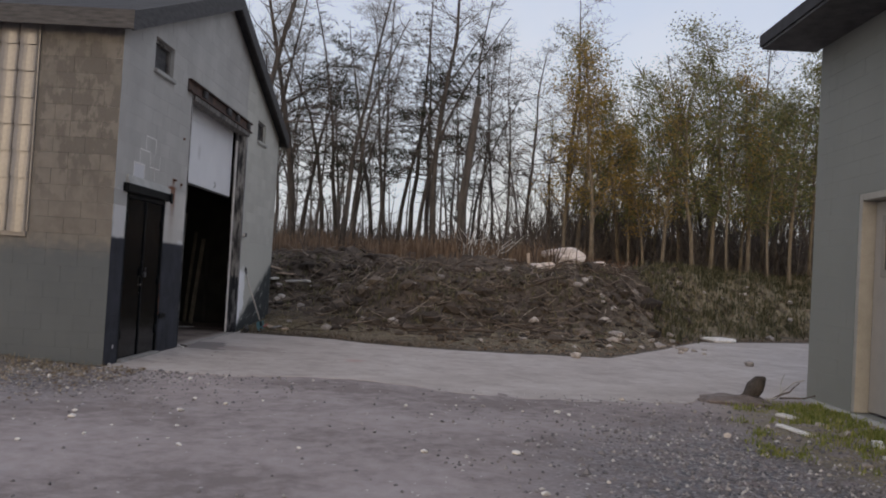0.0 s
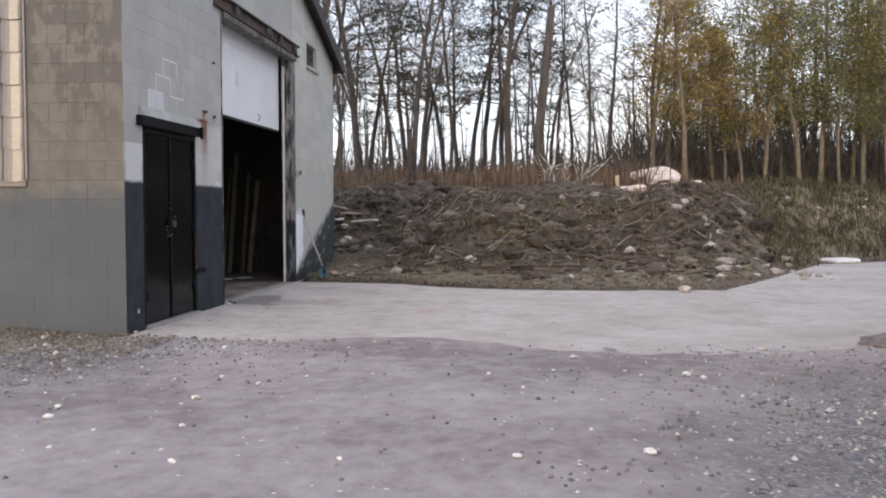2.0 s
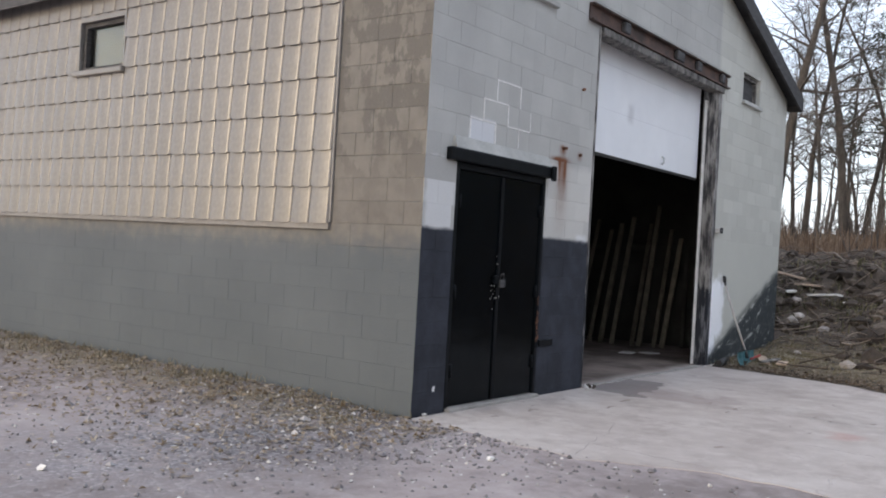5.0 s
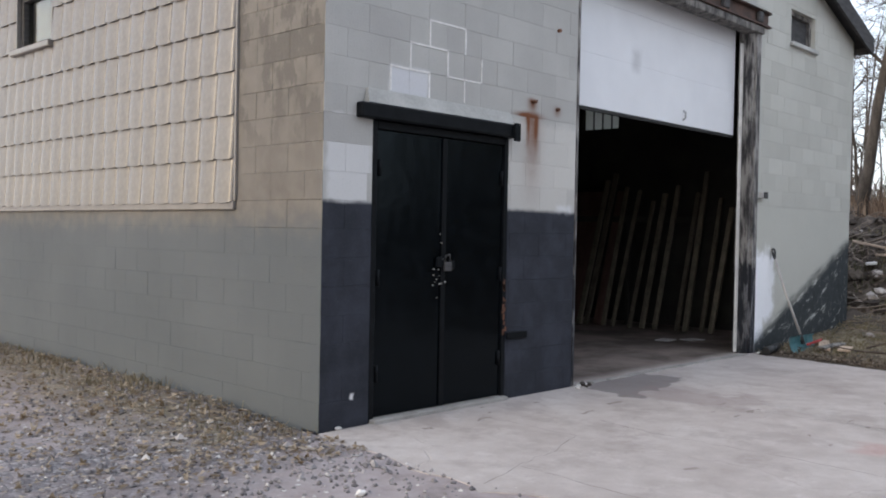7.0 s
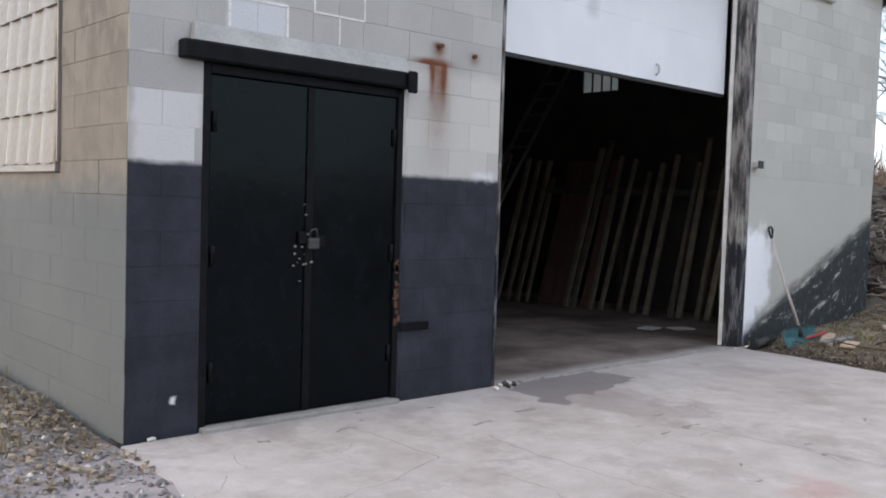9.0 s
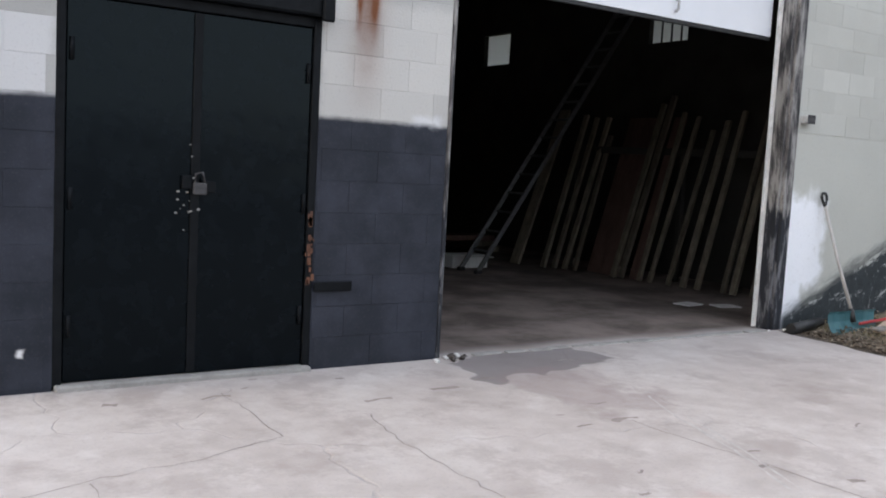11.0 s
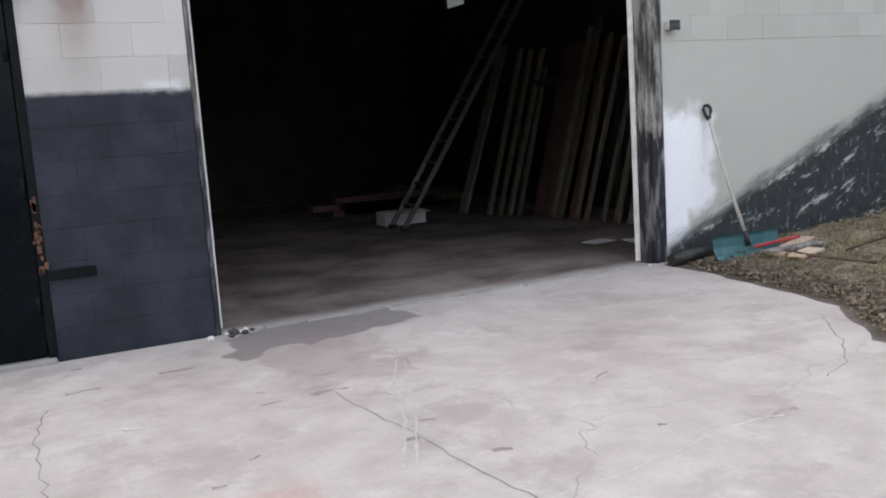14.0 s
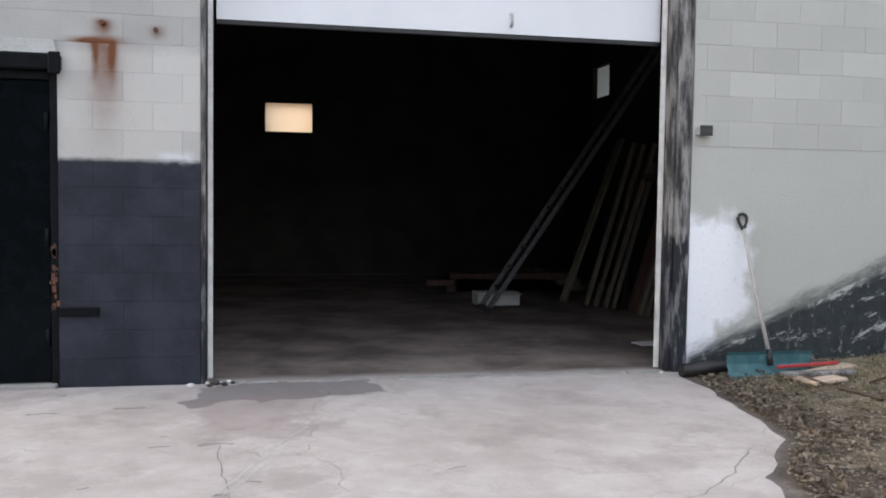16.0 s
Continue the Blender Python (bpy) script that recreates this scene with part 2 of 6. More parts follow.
def shed_paint():
    m, nt = blank("grey_green_block_paint")
    x, y, z = pos_axes(nt)
    p = place(nt)
    n1, n2, n3 = grain(nt, p, 0.9), grain(nt, p, 5.0, 6.0), grain(nt, p, 60.0, 3.0)
    a = mix(nt, n1, (0.21, 0.22, 0.20), (0.27, 0.275, 0.25))
    b = mix(nt, n1, (0.13, 0.145, 0.155), (0.17, 0.185, 0.19))
    near = num(nt, "SUBTRACT", 1.0, smooth(nt, num(nt, "ADD", x, num(nt, "MULTIPLY", n2, 0.5)), -1.55, -1.15))
    c = mix(nt, near, a, b)
    pale = box_mask(nt, x, z, -2.25, -1.35, 3.1, 4.6, 0.05, num(nt, "MULTIPLY", num(nt, "SUBTRACT", n2, 0.5), 0.4))
    c = mix(nt, num(nt, "MULTIPLY", pale, 0.85), c, (0.33, 0.325, 0.29))
    finish(nt, c, 0.7, 0.0, n3, 0.005, 0.4)
    return m


def ground_mat():
    m, nt = blank("dirt_gravel_ground")
    at = nt.nodes.new("ShaderNodeVertexColor")
    at.layer_name = "zone"
    s = nt.nodes.new("ShaderNodeSeparateColor")
    nt.links.new(at.outputs["Color"], s.inputs[0])
    soil, grass, gravel = s.outputs[0], s.outputs[1], s.outputs[2]
    p = place(nt)
    n1, n2, n3 = grain(nt, p, 0.45), grain(nt, p, 5.0, 8.0, 0.65), grain(nt, p, 45.0, 4.0, 0.7)
    vor = nt.nodes.new("ShaderNodeTexVoronoi")
    vor.inputs["Scale"].default_value = 38.0
    nt.links.new(p, vor.inputs["Vector"])
    vs = nt.nodes.new("ShaderNodeSeparateColor")
    nt.links.new(vor.outputs["Color"], vs.inputs[0])
    dirt = ramp(nt, num(nt, "ADD", num(nt, "MULTIPLY", n1, 0.6), num(nt, "MULTIPLY", n2, 0.4)), [(0.41, (0.235, 0.20, 0.195)), (0.5, (0.365, 0.318, 0.315)), (0.60, (0.45, 0.40, 0.40))])
    dirt = mix(nt, num(nt, "MULTIPLY", n3, 0.32), dirt, (0.16, 0.14, 0.137))
    stones = ramp(nt, vs.outputs[0], [(0.0, (0.06, 0.06, 0.068)), (0.6, (0.165, 0.162, 0.175)), (0.93, (0.30, 0.295, 0.305)), (1.0, (0.48, 0.46, 0.45))])
    c = mix(nt, num(nt, "MULTIPLY", gravel, smooth(nt, n2, 0.3, 0.6)), dirt, stones)
    earth = ramp(nt, num(nt, "ADD", num(nt, "MULTIPLY", n2, 0.6), num(nt, "MULTIPLY", n3, 0.4)), [(0.38, (0.032, 0.025, 0.02)), (0.52, (0.088, 0.069, 0.054)), (0.68, (0.215, 0.175, 0.14))])
    c = mix(nt, soil, c, earth)
    turf = ramp(nt, num(nt, "ADD", num(nt, "MULTIPLY", n2, 0.5), num(nt, "MULTIPLY", n3, 0.5)), [(0.35, (0.12, 0.10, 0.066)), (0.55, (0.25, 0.215, 0.145)), (0.7, (0.40, 0.35, 0.26))])
    c = mix(nt, num(nt, "MULTIPLY", grass, smooth(nt, n2, 0.35, 0.55)), c, turf)
    h = num(nt, "ADD", num(nt, "MULTIPLY", n2, 0.6), num(nt, "ADD", num(nt, "MULTIPLY", n3, 0.3), num(nt, "MULTIPLY", num(nt, "MULTIPLY", vor.outputs["Distance"], gravel), -0.6)))
    finish(nt, c, 0.92, 0.0, h, 0.03, 0.6)
    return m


def slab_mat():
    m, nt = blank("old_concrete_slab")
    x, y, z = pos_axes(nt)
    p = place(nt)
    n1, n2, n3 = grain(nt, p, 0.7), grain(nt, p, 4.0, 8.0, 0.62), grain(nt, p, 55.0, 4.0, 0.7)
    c = ramp(nt, num(nt, "ADD", num(nt, "MULTIPLY", n1, 0.55), num(nt, "MULTIPLY", n2, 0.45)), [(0.33, (0.37, 0.325, 0.30)), (0.5, (0.46, 0.415, 0.39)), (0.66, (0.56, 0.52, 0.495))])
    c = mix(nt, num(nt, "MULTIPLY", smooth(nt, n3, 0.5, 0.72), 0.3), c, (0.26, 0.24, 0.23))
    blot = smooth(nt, grain(nt, p, 1.6, 9.0, 0.72), 0.50, 0.62)
    c = mix(nt, num(nt, "MULTIPLY", blot, 0.42), c, (0.30, 0.255, 0.235))
    pale = smooth(nt, grain(nt, place(nt, (1.15, 1, 1)), 2.3, 8.0, 0.7), 0.54, 0.68)
    c = mix(nt, num(nt, "MULTIPLY", pale, 0.33), c, (0.66, 0.625, 0.605))
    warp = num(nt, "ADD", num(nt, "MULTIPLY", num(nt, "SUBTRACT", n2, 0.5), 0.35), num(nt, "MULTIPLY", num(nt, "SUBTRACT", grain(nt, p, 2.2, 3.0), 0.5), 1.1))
    # indoor floor is browner and darker, in blotches
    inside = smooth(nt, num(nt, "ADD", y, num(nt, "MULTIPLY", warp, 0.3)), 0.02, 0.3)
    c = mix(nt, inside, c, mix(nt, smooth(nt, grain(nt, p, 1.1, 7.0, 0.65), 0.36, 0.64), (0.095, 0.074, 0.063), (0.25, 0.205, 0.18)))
    # damp patch at the big door
    wet = box_mask(nt, x, num(nt, "ADD", y, num(nt, "MULTIPLY", num(nt, "SUBTRACT", x, 3.5), -0.12)), 2.96, 4.12, -0.62, -0.05, 0.02, num(nt, "ADD", num(nt, "MULTIPLY", warp, 0.2), num(nt, "MULTIPLY", num(nt, "SUBTRACT", grain(nt, p, 1.9, 2.0), 0.5), 0.8)))
    c = mix(nt, num(nt, "MULTIPLY", wet, 0.8), c, (0.185, 0.165, 0.165))
    wet2 = box_mask(nt, x, y, 3.0, 3.7, -1.55, -0.6, 0.06, warp)
    c = mix(nt, num(nt, "MULTIPLY", wet2, 0.35), c, (0.26, 0.20, 0.195))
    red = box_mask(nt, x, y, 2.25, 2.6, -3.0, -2.7, 0.08, num(nt, "MULTIPLY", warp, 0.5))
    c = mix(nt, num(nt, "MULTIPLY", red, 0.35), c, (0.45, 0.22, 0.19))
    # hairline cracks
    wv = nt.nodes.new("ShaderNodeVectorMath")
    wv.operation = "ADD"
    nz = nt.nodes.new("ShaderNodeTexNoise")
    nz.inputs["Scale"].default_value = 3.0
    nt.links.new(p, nz.inputs["Vector"])
    sc = nt.nodes.new("ShaderNodeVectorMath")
    sc.operation = "SCALE"
    sc.inputs["Scale"].default_value = 0.35
    nt.links.new(nz.outputs["Color"], sc.inputs[0])
    nt.links.new(p, wv.inputs[0])
    nt.links.new(sc.outputs[0], wv.inputs[1])
    vor = nt.nodes.new("ShaderNodeTexVoronoi")
    vor.feature = "DISTANCE_TO_EDGE"
    vor.inputs["Scale"].default_value = 0.42
    nt.links.new(wv.outputs[0], vor.inputs["Vector"])
    crack = num(nt, "SUBTRACT", 1.0, smooth(nt, vor.outputs["Distance"], 0.001, 0.004))
    crack = num(nt, "MULTIPLY", crack, smooth(nt, n2, 0.38, 0.55))
    c = mix(nt, num(nt, "MULTIPLY", crack, 0.10), c, (0.16, 0.115, 0.105))
    h = num(nt, "SUBTRACT", num(nt, "ADD", num(nt, "MULTIPLY", n3, 0.3), num(nt, "MULTIPLY", n2, 0.3)), crack)
    finish(nt, c, 0.88, 0.0, h, 0.012, 0.5)
    return m


M_FRONT, M_SIDE, M_SHED, M_GROUND, M_SLAB = facade_paint(), side_paint(), shed_paint(), ground_mat(), slab_mat()
M_CHALK = simple("worn_chalk", (0.45, 0.42, 0.40), (0.62, 0.59, 0.57), 14, 0.9)
M_CRACK = simple("crack_dirt", (0.15, 0.13, 0.118), (0.29, 0.26, 0.24), 9, 0.95)
M_SCAR = simple("worn_concrete", (0.22, 0.19, 0.175), (0.32, 0.28, 0.26), 9, 0.95)
M_MORTAR = simple("mortar", (0.25, 0.24, 0.225), (0.36, 0.35, 0.33), 6, 0.9)
# inner walls, lining and ceiling: the indoor gloom is put into this colour
M_DARKWALL = simple("gloom_dark_inner_wall", (0.035, 0.033, 0.03), (0.075, 0.07, 0.062), 2, 0.9)
M_TILE = simple("cream_pressed_metal", (0.185, 0.173, 0.162), (0.24, 0.225, 0.21), 3, 0.22, 0.0, fine=25, depth=0.001, vary=0.05, spec=0.5)
M_BLIND = simple("dusty_blind", (0.30, 0.255, 0.19), (0.40, 0.345, 0.265), 3, 0.85)
M_ROOF = simple("dark_roofing", (0.02, 0.02, 0.022), (0.05, 0.05, 0.055), 4, 0.8)
M_FASCIA = simple("weathered_dark_fascia", (0.035, 0.034, 0.036), (0.09, 0.088, 0.09), 5, 0.75, stretch=(1, 1, 6))
M_WHITEDOOR, wd = blank("white_door_panel")
wd_x, wd_y, wd_z = pos_axes(wd)
wd_n = grain(wd, place(wd), 2.5, 6.0)
wd_c = mix(wd, wd_n, (0.72, 0.73, 0.755), (0.84, 0.85, 0.87))
wd_w = num(wd, "MULTIPLY", num(wd, "SUBTRACT", grain(wd, place(wd), 9.0), 0.5), 0.12)
wd_c = mix(wd, num(wd, "MULTIPLY", box_mask(wd, wd_x, wd_z, 4.22, 4.36, 3.10, 3.33, 0.06, wd_w), 0.45), wd_c, (0.42, 0.42, 0.43))
finish(wd, wd_c, 0.5, 0.0, wd_n, 0.002, 0.3)
M_BLACK, bk = blank("black_door_paint")
bk_p = place(bk)
bk_a, bk_b, bk_c = grain(bk, bk_p, 1.7, 3.0), grain(bk, bk_p, 7.0, 7.0, 0.65), grain(bk, bk_p, 45.0, 3.0)
bk_col = mix(bk, smooth(bk, bk_b, 0.4, 0.66), (0.0014, 0.0022, 0.0032), (0.0026, 0.0038, 0.0054))
bk_scuff = smooth(bk, grain(bk, place(bk, (1, 1, 1.6)), 16.0, 6.0, 0.75), 0.74, 0.78)
bk_col = mix(bk, num(bk, "MULTIPLY", bk_scuff, 0.5), bk_col, (0.05, 0.05, 0.05))
finish(bk, bk_col, num(bk, "ADD", 0.08, num(bk, "MULTIPLY", bk_b, 0.2)), 0.0, num(bk, "ADD", bk_a, num(bk, "MULTIPLY", bk_c, 0.01)), 0.02, 0.4, 0.13)
bk.nodes["Principled BSDF"].inputs["Specular Tint"].default_value = (0.72, 0.9, 1.0, 1)
M_BLACKTRIM = simple("black_trim_paint", (0.003, 0.004, 0.0052), (0.008, 0.0095, 0.0115), 12, 0.45, spec=0.1)
M_JAMB = simple("peeling_jamb_wood", (0.015, 0.015, 0.017), (0.30, 0.28, 0.26), 4, 0.8, stretch=(3, 3, 0.8), fine=18)
M_JAMBPAINT, jp = blank("peeling_jamb_paint")
jp_x, jp_y, jp_z = pos_axes(jp)
jp_n = grain(jp, place(jp, (9, 9, 1.6)), 1.6, 8.0, 0.65)
jp_c = ramp(jp, jp_n, [(0.40, (0.03, 0.03, 0.032)), (0.50, (0.14, 0.132, 0.128)), (0.58, (0.30, 0.29, 0.275))])
jp_m = num(jp, "SUBTRACT", 1.0, smooth(jp, num(jp, "ADD", jp_z, num(jp, "MULTIPLY", jp_n, 1.6)), 1.75, 2.0))
jp_c = mix(jp, jp_m, jp_c, mix(jp, smooth(jp, jp_n, 0.5, 0.62), (0.018, 0.02, 0.026), (0.16, 0.16, 0.17)))
finish(jp, jp_c, 0.8, 0.0, jp_n, 0.006, 0.5)
M_RUST = simple("rusty_steel", (0.06, 0.03, 0.02), (0.19, 0.085, 0.05), 9, 0.8)
M_BEAM = simple("old_beam_paint", (0.045, 0.038, 0.036), (0.15, 0.09, 0.07), 5, 0.8)
M_STEEL = simple("grey_galvanised_steel", (0.45, 0.45, 0.45), (0.62, 0.62, 0.62), 12, 0.5, 0.3)
M_WHITESTEEL = simple("white_painted_track", (0.55, 0.54, 0.52), (0.74, 0.73, 0.71), 10, 0.5)
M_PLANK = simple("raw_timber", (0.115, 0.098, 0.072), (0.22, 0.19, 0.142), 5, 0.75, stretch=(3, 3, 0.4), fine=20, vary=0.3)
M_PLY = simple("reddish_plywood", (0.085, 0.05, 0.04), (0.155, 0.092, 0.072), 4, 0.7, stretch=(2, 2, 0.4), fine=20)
M_CARD = simple("white_cardboard", (0.6, 0.6, 0.58), (0.75, 0.75, 0.72), 6, 0.8)
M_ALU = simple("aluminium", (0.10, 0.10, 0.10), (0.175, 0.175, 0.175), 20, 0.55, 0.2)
M_TEAL = simple("teal_plastic", (0.085, 0.215, 0.24), (0.135, 0.285, 0.31), 8, 0.5)
M_BLACKPLASTIC = simple("black_plastic", (0.012, 0.012, 0.013), (0.03, 0.03, 0.03), 12, 0.45)
M_POLE = simple("grey_wood_pole", (0.38, 0.36, 0.34), (0.55, 0.53, 0.50), 9, 0.6, stretch=(3, 3, 0.5))
M_RED = simple("red_plastic", (0.33, 0.035, 0.04), (0.45, 0.06, 0.06), 9, 0.5)
M_BOARD = simple("pale_board", (0.42, 0.32, 0.24), (0.58, 0.46, 0.36), 8, 0.75, stretch=(1, 5, 5))
M_PAPER = simple("pale_scrap", (0.6, 0.59, 0.57), (0.8, 0.79, 0.77), 15, 0.8)
M_STONE = simple("pale_rubble", (0.30, 0.27, 0.25), (0.55, 0.51, 0.48), 6, 0.9, vary=0.3)
M_BOULDER = simple("white_boulder", (0.62, 0.55, 0.52), (0.82, 0.76, 0.72), 3, 0.9)
M_GRAVEL = simple("loose_gravel", (0.15, 0.145, 0.15), (0.45, 0.44, 0.45), 3, 0.9)
M_BARKDARK = simple("dark_bark", (0.038, 0.033, 0.03), (0.112, 0.098, 0.088), 6, 0.95, stretch=(1, 1, 0.25))
M_BARKPALE = simple("pale_bark", (0.11, 0.087, 0.06), (0.26, 0.212, 0.152), 6, 0.9, stretch=(1, 1, 0.3))
M_TWIG = simple("twigs", (0.07, 0.058, 0.052), (0.165, 0.14, 0.122), 3, 0.95)
M_BRUSH, br_nt = blank("dead_brush")
br_g = br_nt.nodes.new("ShaderNodeNewGeometry")
finish(br_nt, ramp(br_nt, br_g.outputs["Random Per Island"], [(0.0, (0.045, 0.033, 0.027)), (0.55, (0.12, 0.092, 0.073)), (0.9, (0.26, 0.21, 0.17)), (1.0, (0.40, 0.35, 0.30))]), 0.95)
M_SHEDDOOR = simple("beige_steel_door", (0.36, 0.335, 0.295), (0.43, 0.40, 0.36), 3, 0.5)
M_SHEDFRAME = simple("beige_door_frame", (0.30, 0.285, 0.25), (0.38, 0.36, 0.32), 5, 0.55)
M_DIRTYPANE = simple("dirty_pane", (0.10, 0.10, 0.09), (0.2, 0.195, 0.175), 5, 0.25)
M_PLINTH = simple("pale_footing", (0.36, 0.36, 0.345), (0.52, 0.52, 0.50), 4, 0.9)
M_LEAFLITTER = simple("fallen_leaves", (0.16, 0.10, 0.05), (0.36, 0.27, 0.17), 1.2, 0.9)


def leafy(name, a, b, c):
    """Leaf colours that differ from leaf to leaf, with light shining through."""
    m, nt = blank(name)
    g = nt.nodes.new("ShaderNodeNewGeometry")
    col = ramp(nt, g.outputs["Random Per Island"], [(0.0, a), (0.5, b), (1.0, c)])
    finish(nt, col, 0.7)
    p, o = nt.nodes["Principled BSDF"], nt.nodes["Material Output"]
    tr = nt.nodes.new("ShaderNodeBsdfTranslucent")
    ms = nt.nodes.new("ShaderNodeMixShader")
    ms.inputs[0].default_value = 0.35
    nt.links.new(col, tr.inputs["Color"])
    nt.links.new(p.outputs[0], ms.inputs[1])
    nt.links.new(tr.outputs[0], ms.inputs[2])
    nt.links.new(ms.outputs[0], o.inputs["Surface"])
    return m


M_LEAFYELLOW = leafy("yellowing_leaves", (0.17, 0.145, 0.04), (0.38, 0.26, 0.06), (0.48, 0.30, 0.09))
M_LEAFGREEN = leafy("late_green_leaves", (0.09, 0.115, 0.045), (0.19, 0.205, 0.075), (0.33, 0.29, 0.115))
M_NEEDLE = leafy("pine_needles", (0.02, 0.03, 0.02), (0.04, 0.05, 0.03), (0.075, 0.075, 0.05))
M_DRYGRASS = leafy("dry_grass", (0.16, 0.10, 0.06), (0.27, 0.18, 0.11), (0.36, 0.27, 0.18))
M_FRINGE = leafy("fringe_grass", (0.10, 0.092, 0.05), (0.2, 0.168, 0.11), (0.33, 0.285, 0.21))
M_GREENGRASS = leafy("green_grass", (0.12, 0.16, 0.03), (0.24, 0.27, 0.06), (0.38, 0.36, 0.14))
M_WEED = leafy("weeds", (0.05, 0.055, 0.025), (0.12, 0.115, 0.06), (0.24, 0.20, 0.12))


def frosted(name, colour):
    m, nt = blank(name)
    tr = nt.nodes.new("ShaderNodeBsdfTranslucent")
    tr.inputs["Color"].default_value = (*colour, 1)
    nt.links.new(tr.outputs[0], nt.nodes["Material Output"].inputs["Surface"])
    return m


# the first pane's cream tint carries the yellowish daylight outside the back wall
M_FROSTWARM, M_FROST = frosted("warm_daylight_pane", (1.0, 0.85, 0.68)), frosted("clouded_pane", (0.62, 0.62, 0.58))
M_GLASS, g_nt = blank("window_glass")
g_p = g_nt.nodes["Principled BSDF"]
g_p.inputs["Roughness"].default_value, g_p.inputs["Transmission Weight"].default_value = 0.03, 1.0
g_p.inputs["Base Color"].default_value = (0.8, 0.85, 0.82, 1)


# ---- mesh helpers ----
def finish_mesh(name, bm, material):
    me = bpy.data.meshes.new(name)
    bm.normal_update()
    bm.to_mesh(me)
    bm.free()
    me.materials.append(material)
    return me


def part(name, bm, material, parent=None, label=""):
    ob = new(name, finish_mesh(name, bm, material))
    ob.parent = parent
    return tagged(ob, label)


def thing(name, label, category, at=(0, 0, 0), group="", kind=""):
    e = new(name)
    e.location = at
    return tagged(e, label, category, group, kind)


def box(bm, x0, x1, y0, y1, z0, z1, bevel=0.0, turn=None):
    r = bmesh.ops.create_cube(bm, size=1, matrix=Matrix.Translation(((x0 + x1) / 2, (y0 + y1) / 2, (z0 + z1) / 2)) @ Matrix.Diagonal((x1 - x0, y1 - y0, z1 - z0, 1)))
    vs = r["verts"]
    if bevel:
        es = list({e for v in vs for e in v.link_edges})
        out = bmesh.ops.bevel(bm, geom=es, offset=bevel, segments=1, affect="EDGES")
        vs = list({v for f in out["faces"] for v in f.verts} | {v for v in vs if v.is_valid})
    if turn is not None:
        bmesh.ops.transform(bm, matrix=turn, verts=vs)
    return bm


def boxed(*a, **k):
    return box(bmesh.new(), *a, **k)


def bar(bm, a, b, w, d, bevel=0.0, up=(0, 0, 1)):
    """A square bar from a to b, w wide and d deep."""
    a, b = Vector(a), Vector(b)
    z = (b - a).normalized()
    x = Vector(up).cross(z)
    x = x.normalized() if x.length > 1e-4 else Vector((1, 0, 0))
    y = z.cross(x)
    m = Matrix((x, y, z)).transposed().to_4x4()
    m.translation = (a + b) / 2
    L = (b - a).length
    return box(bm, -w / 2, w / 2, -d / 2, d / 2, -L / 2, L / 2, bevel, m)


def tube(bm, pts, radii, sides=6, cap=True):
    rings = []
    for i, p in enumerate(pts):
        p = Vector(p)
        d = (Vector(pts[min(i + 1, len(pts) - 1)]) - Vector(pts[max(i - 1, 0)])).normalized()
        x = d.cross(Vector((0.31, 0.17, 0.93)))
        x = x.normalized() if x.length > 1e-3 else Vector((1, 0, 0))
        y = d.cross(x)
        rings.append([bm.verts.new(p + radii[i] * (math.cos(k * math.tau / sides) * x + math.sin(k * math.tau / sides) * y)) for k in range(sides)])
    for r0, r1 in zip(rings, rings[1:]):
        for k in range(sides):
            bm.faces.new((r0[k], r0[(k + 1) % sides], r1[(k + 1) % sides], r1[k])).smooth = True
    if cap and sides > 2:
        bm.faces.new(rings[-1])
        bm.faces.new(rings[0][::-1])
    return bm


def rock_mesh(name, seed, material, sx=1.0, sy=0.8, sz=0.6, subdiv=2):
    bm = bmesh.new()
    bmesh.ops.create_icosphere(bm, subdivisions=subdiv, radius=1)
    for v in bm.verts:
        n = noise.noise(v.co * 1.3 + Vector((seed * 7.1, seed * 3.3, 0))) * 0.45 + noise.noise(v.co * 3.5 + Vector((seed, 0, 9))) * 0.16
        v.co *= 1 + n
        v.co = Vector((v.co.x * sx, v.co.y * sy, v.co.z * sz))
    return finish_mesh(name, bm, material)


# ---- the lie of the land ----
FOOT = np.array([(-60, 30.0), (-25, 19.0), (-15, 15.5), (-10.7, 12.4), (-8.6, 8.2), (-7.2, 5.7), (-5.5, 5.5), (-3.7, 5.55), (-2.6, 5.9), (-2.0, 6.35), (-0.9, 6.5), (0, 6.62), (60, 6.62)])


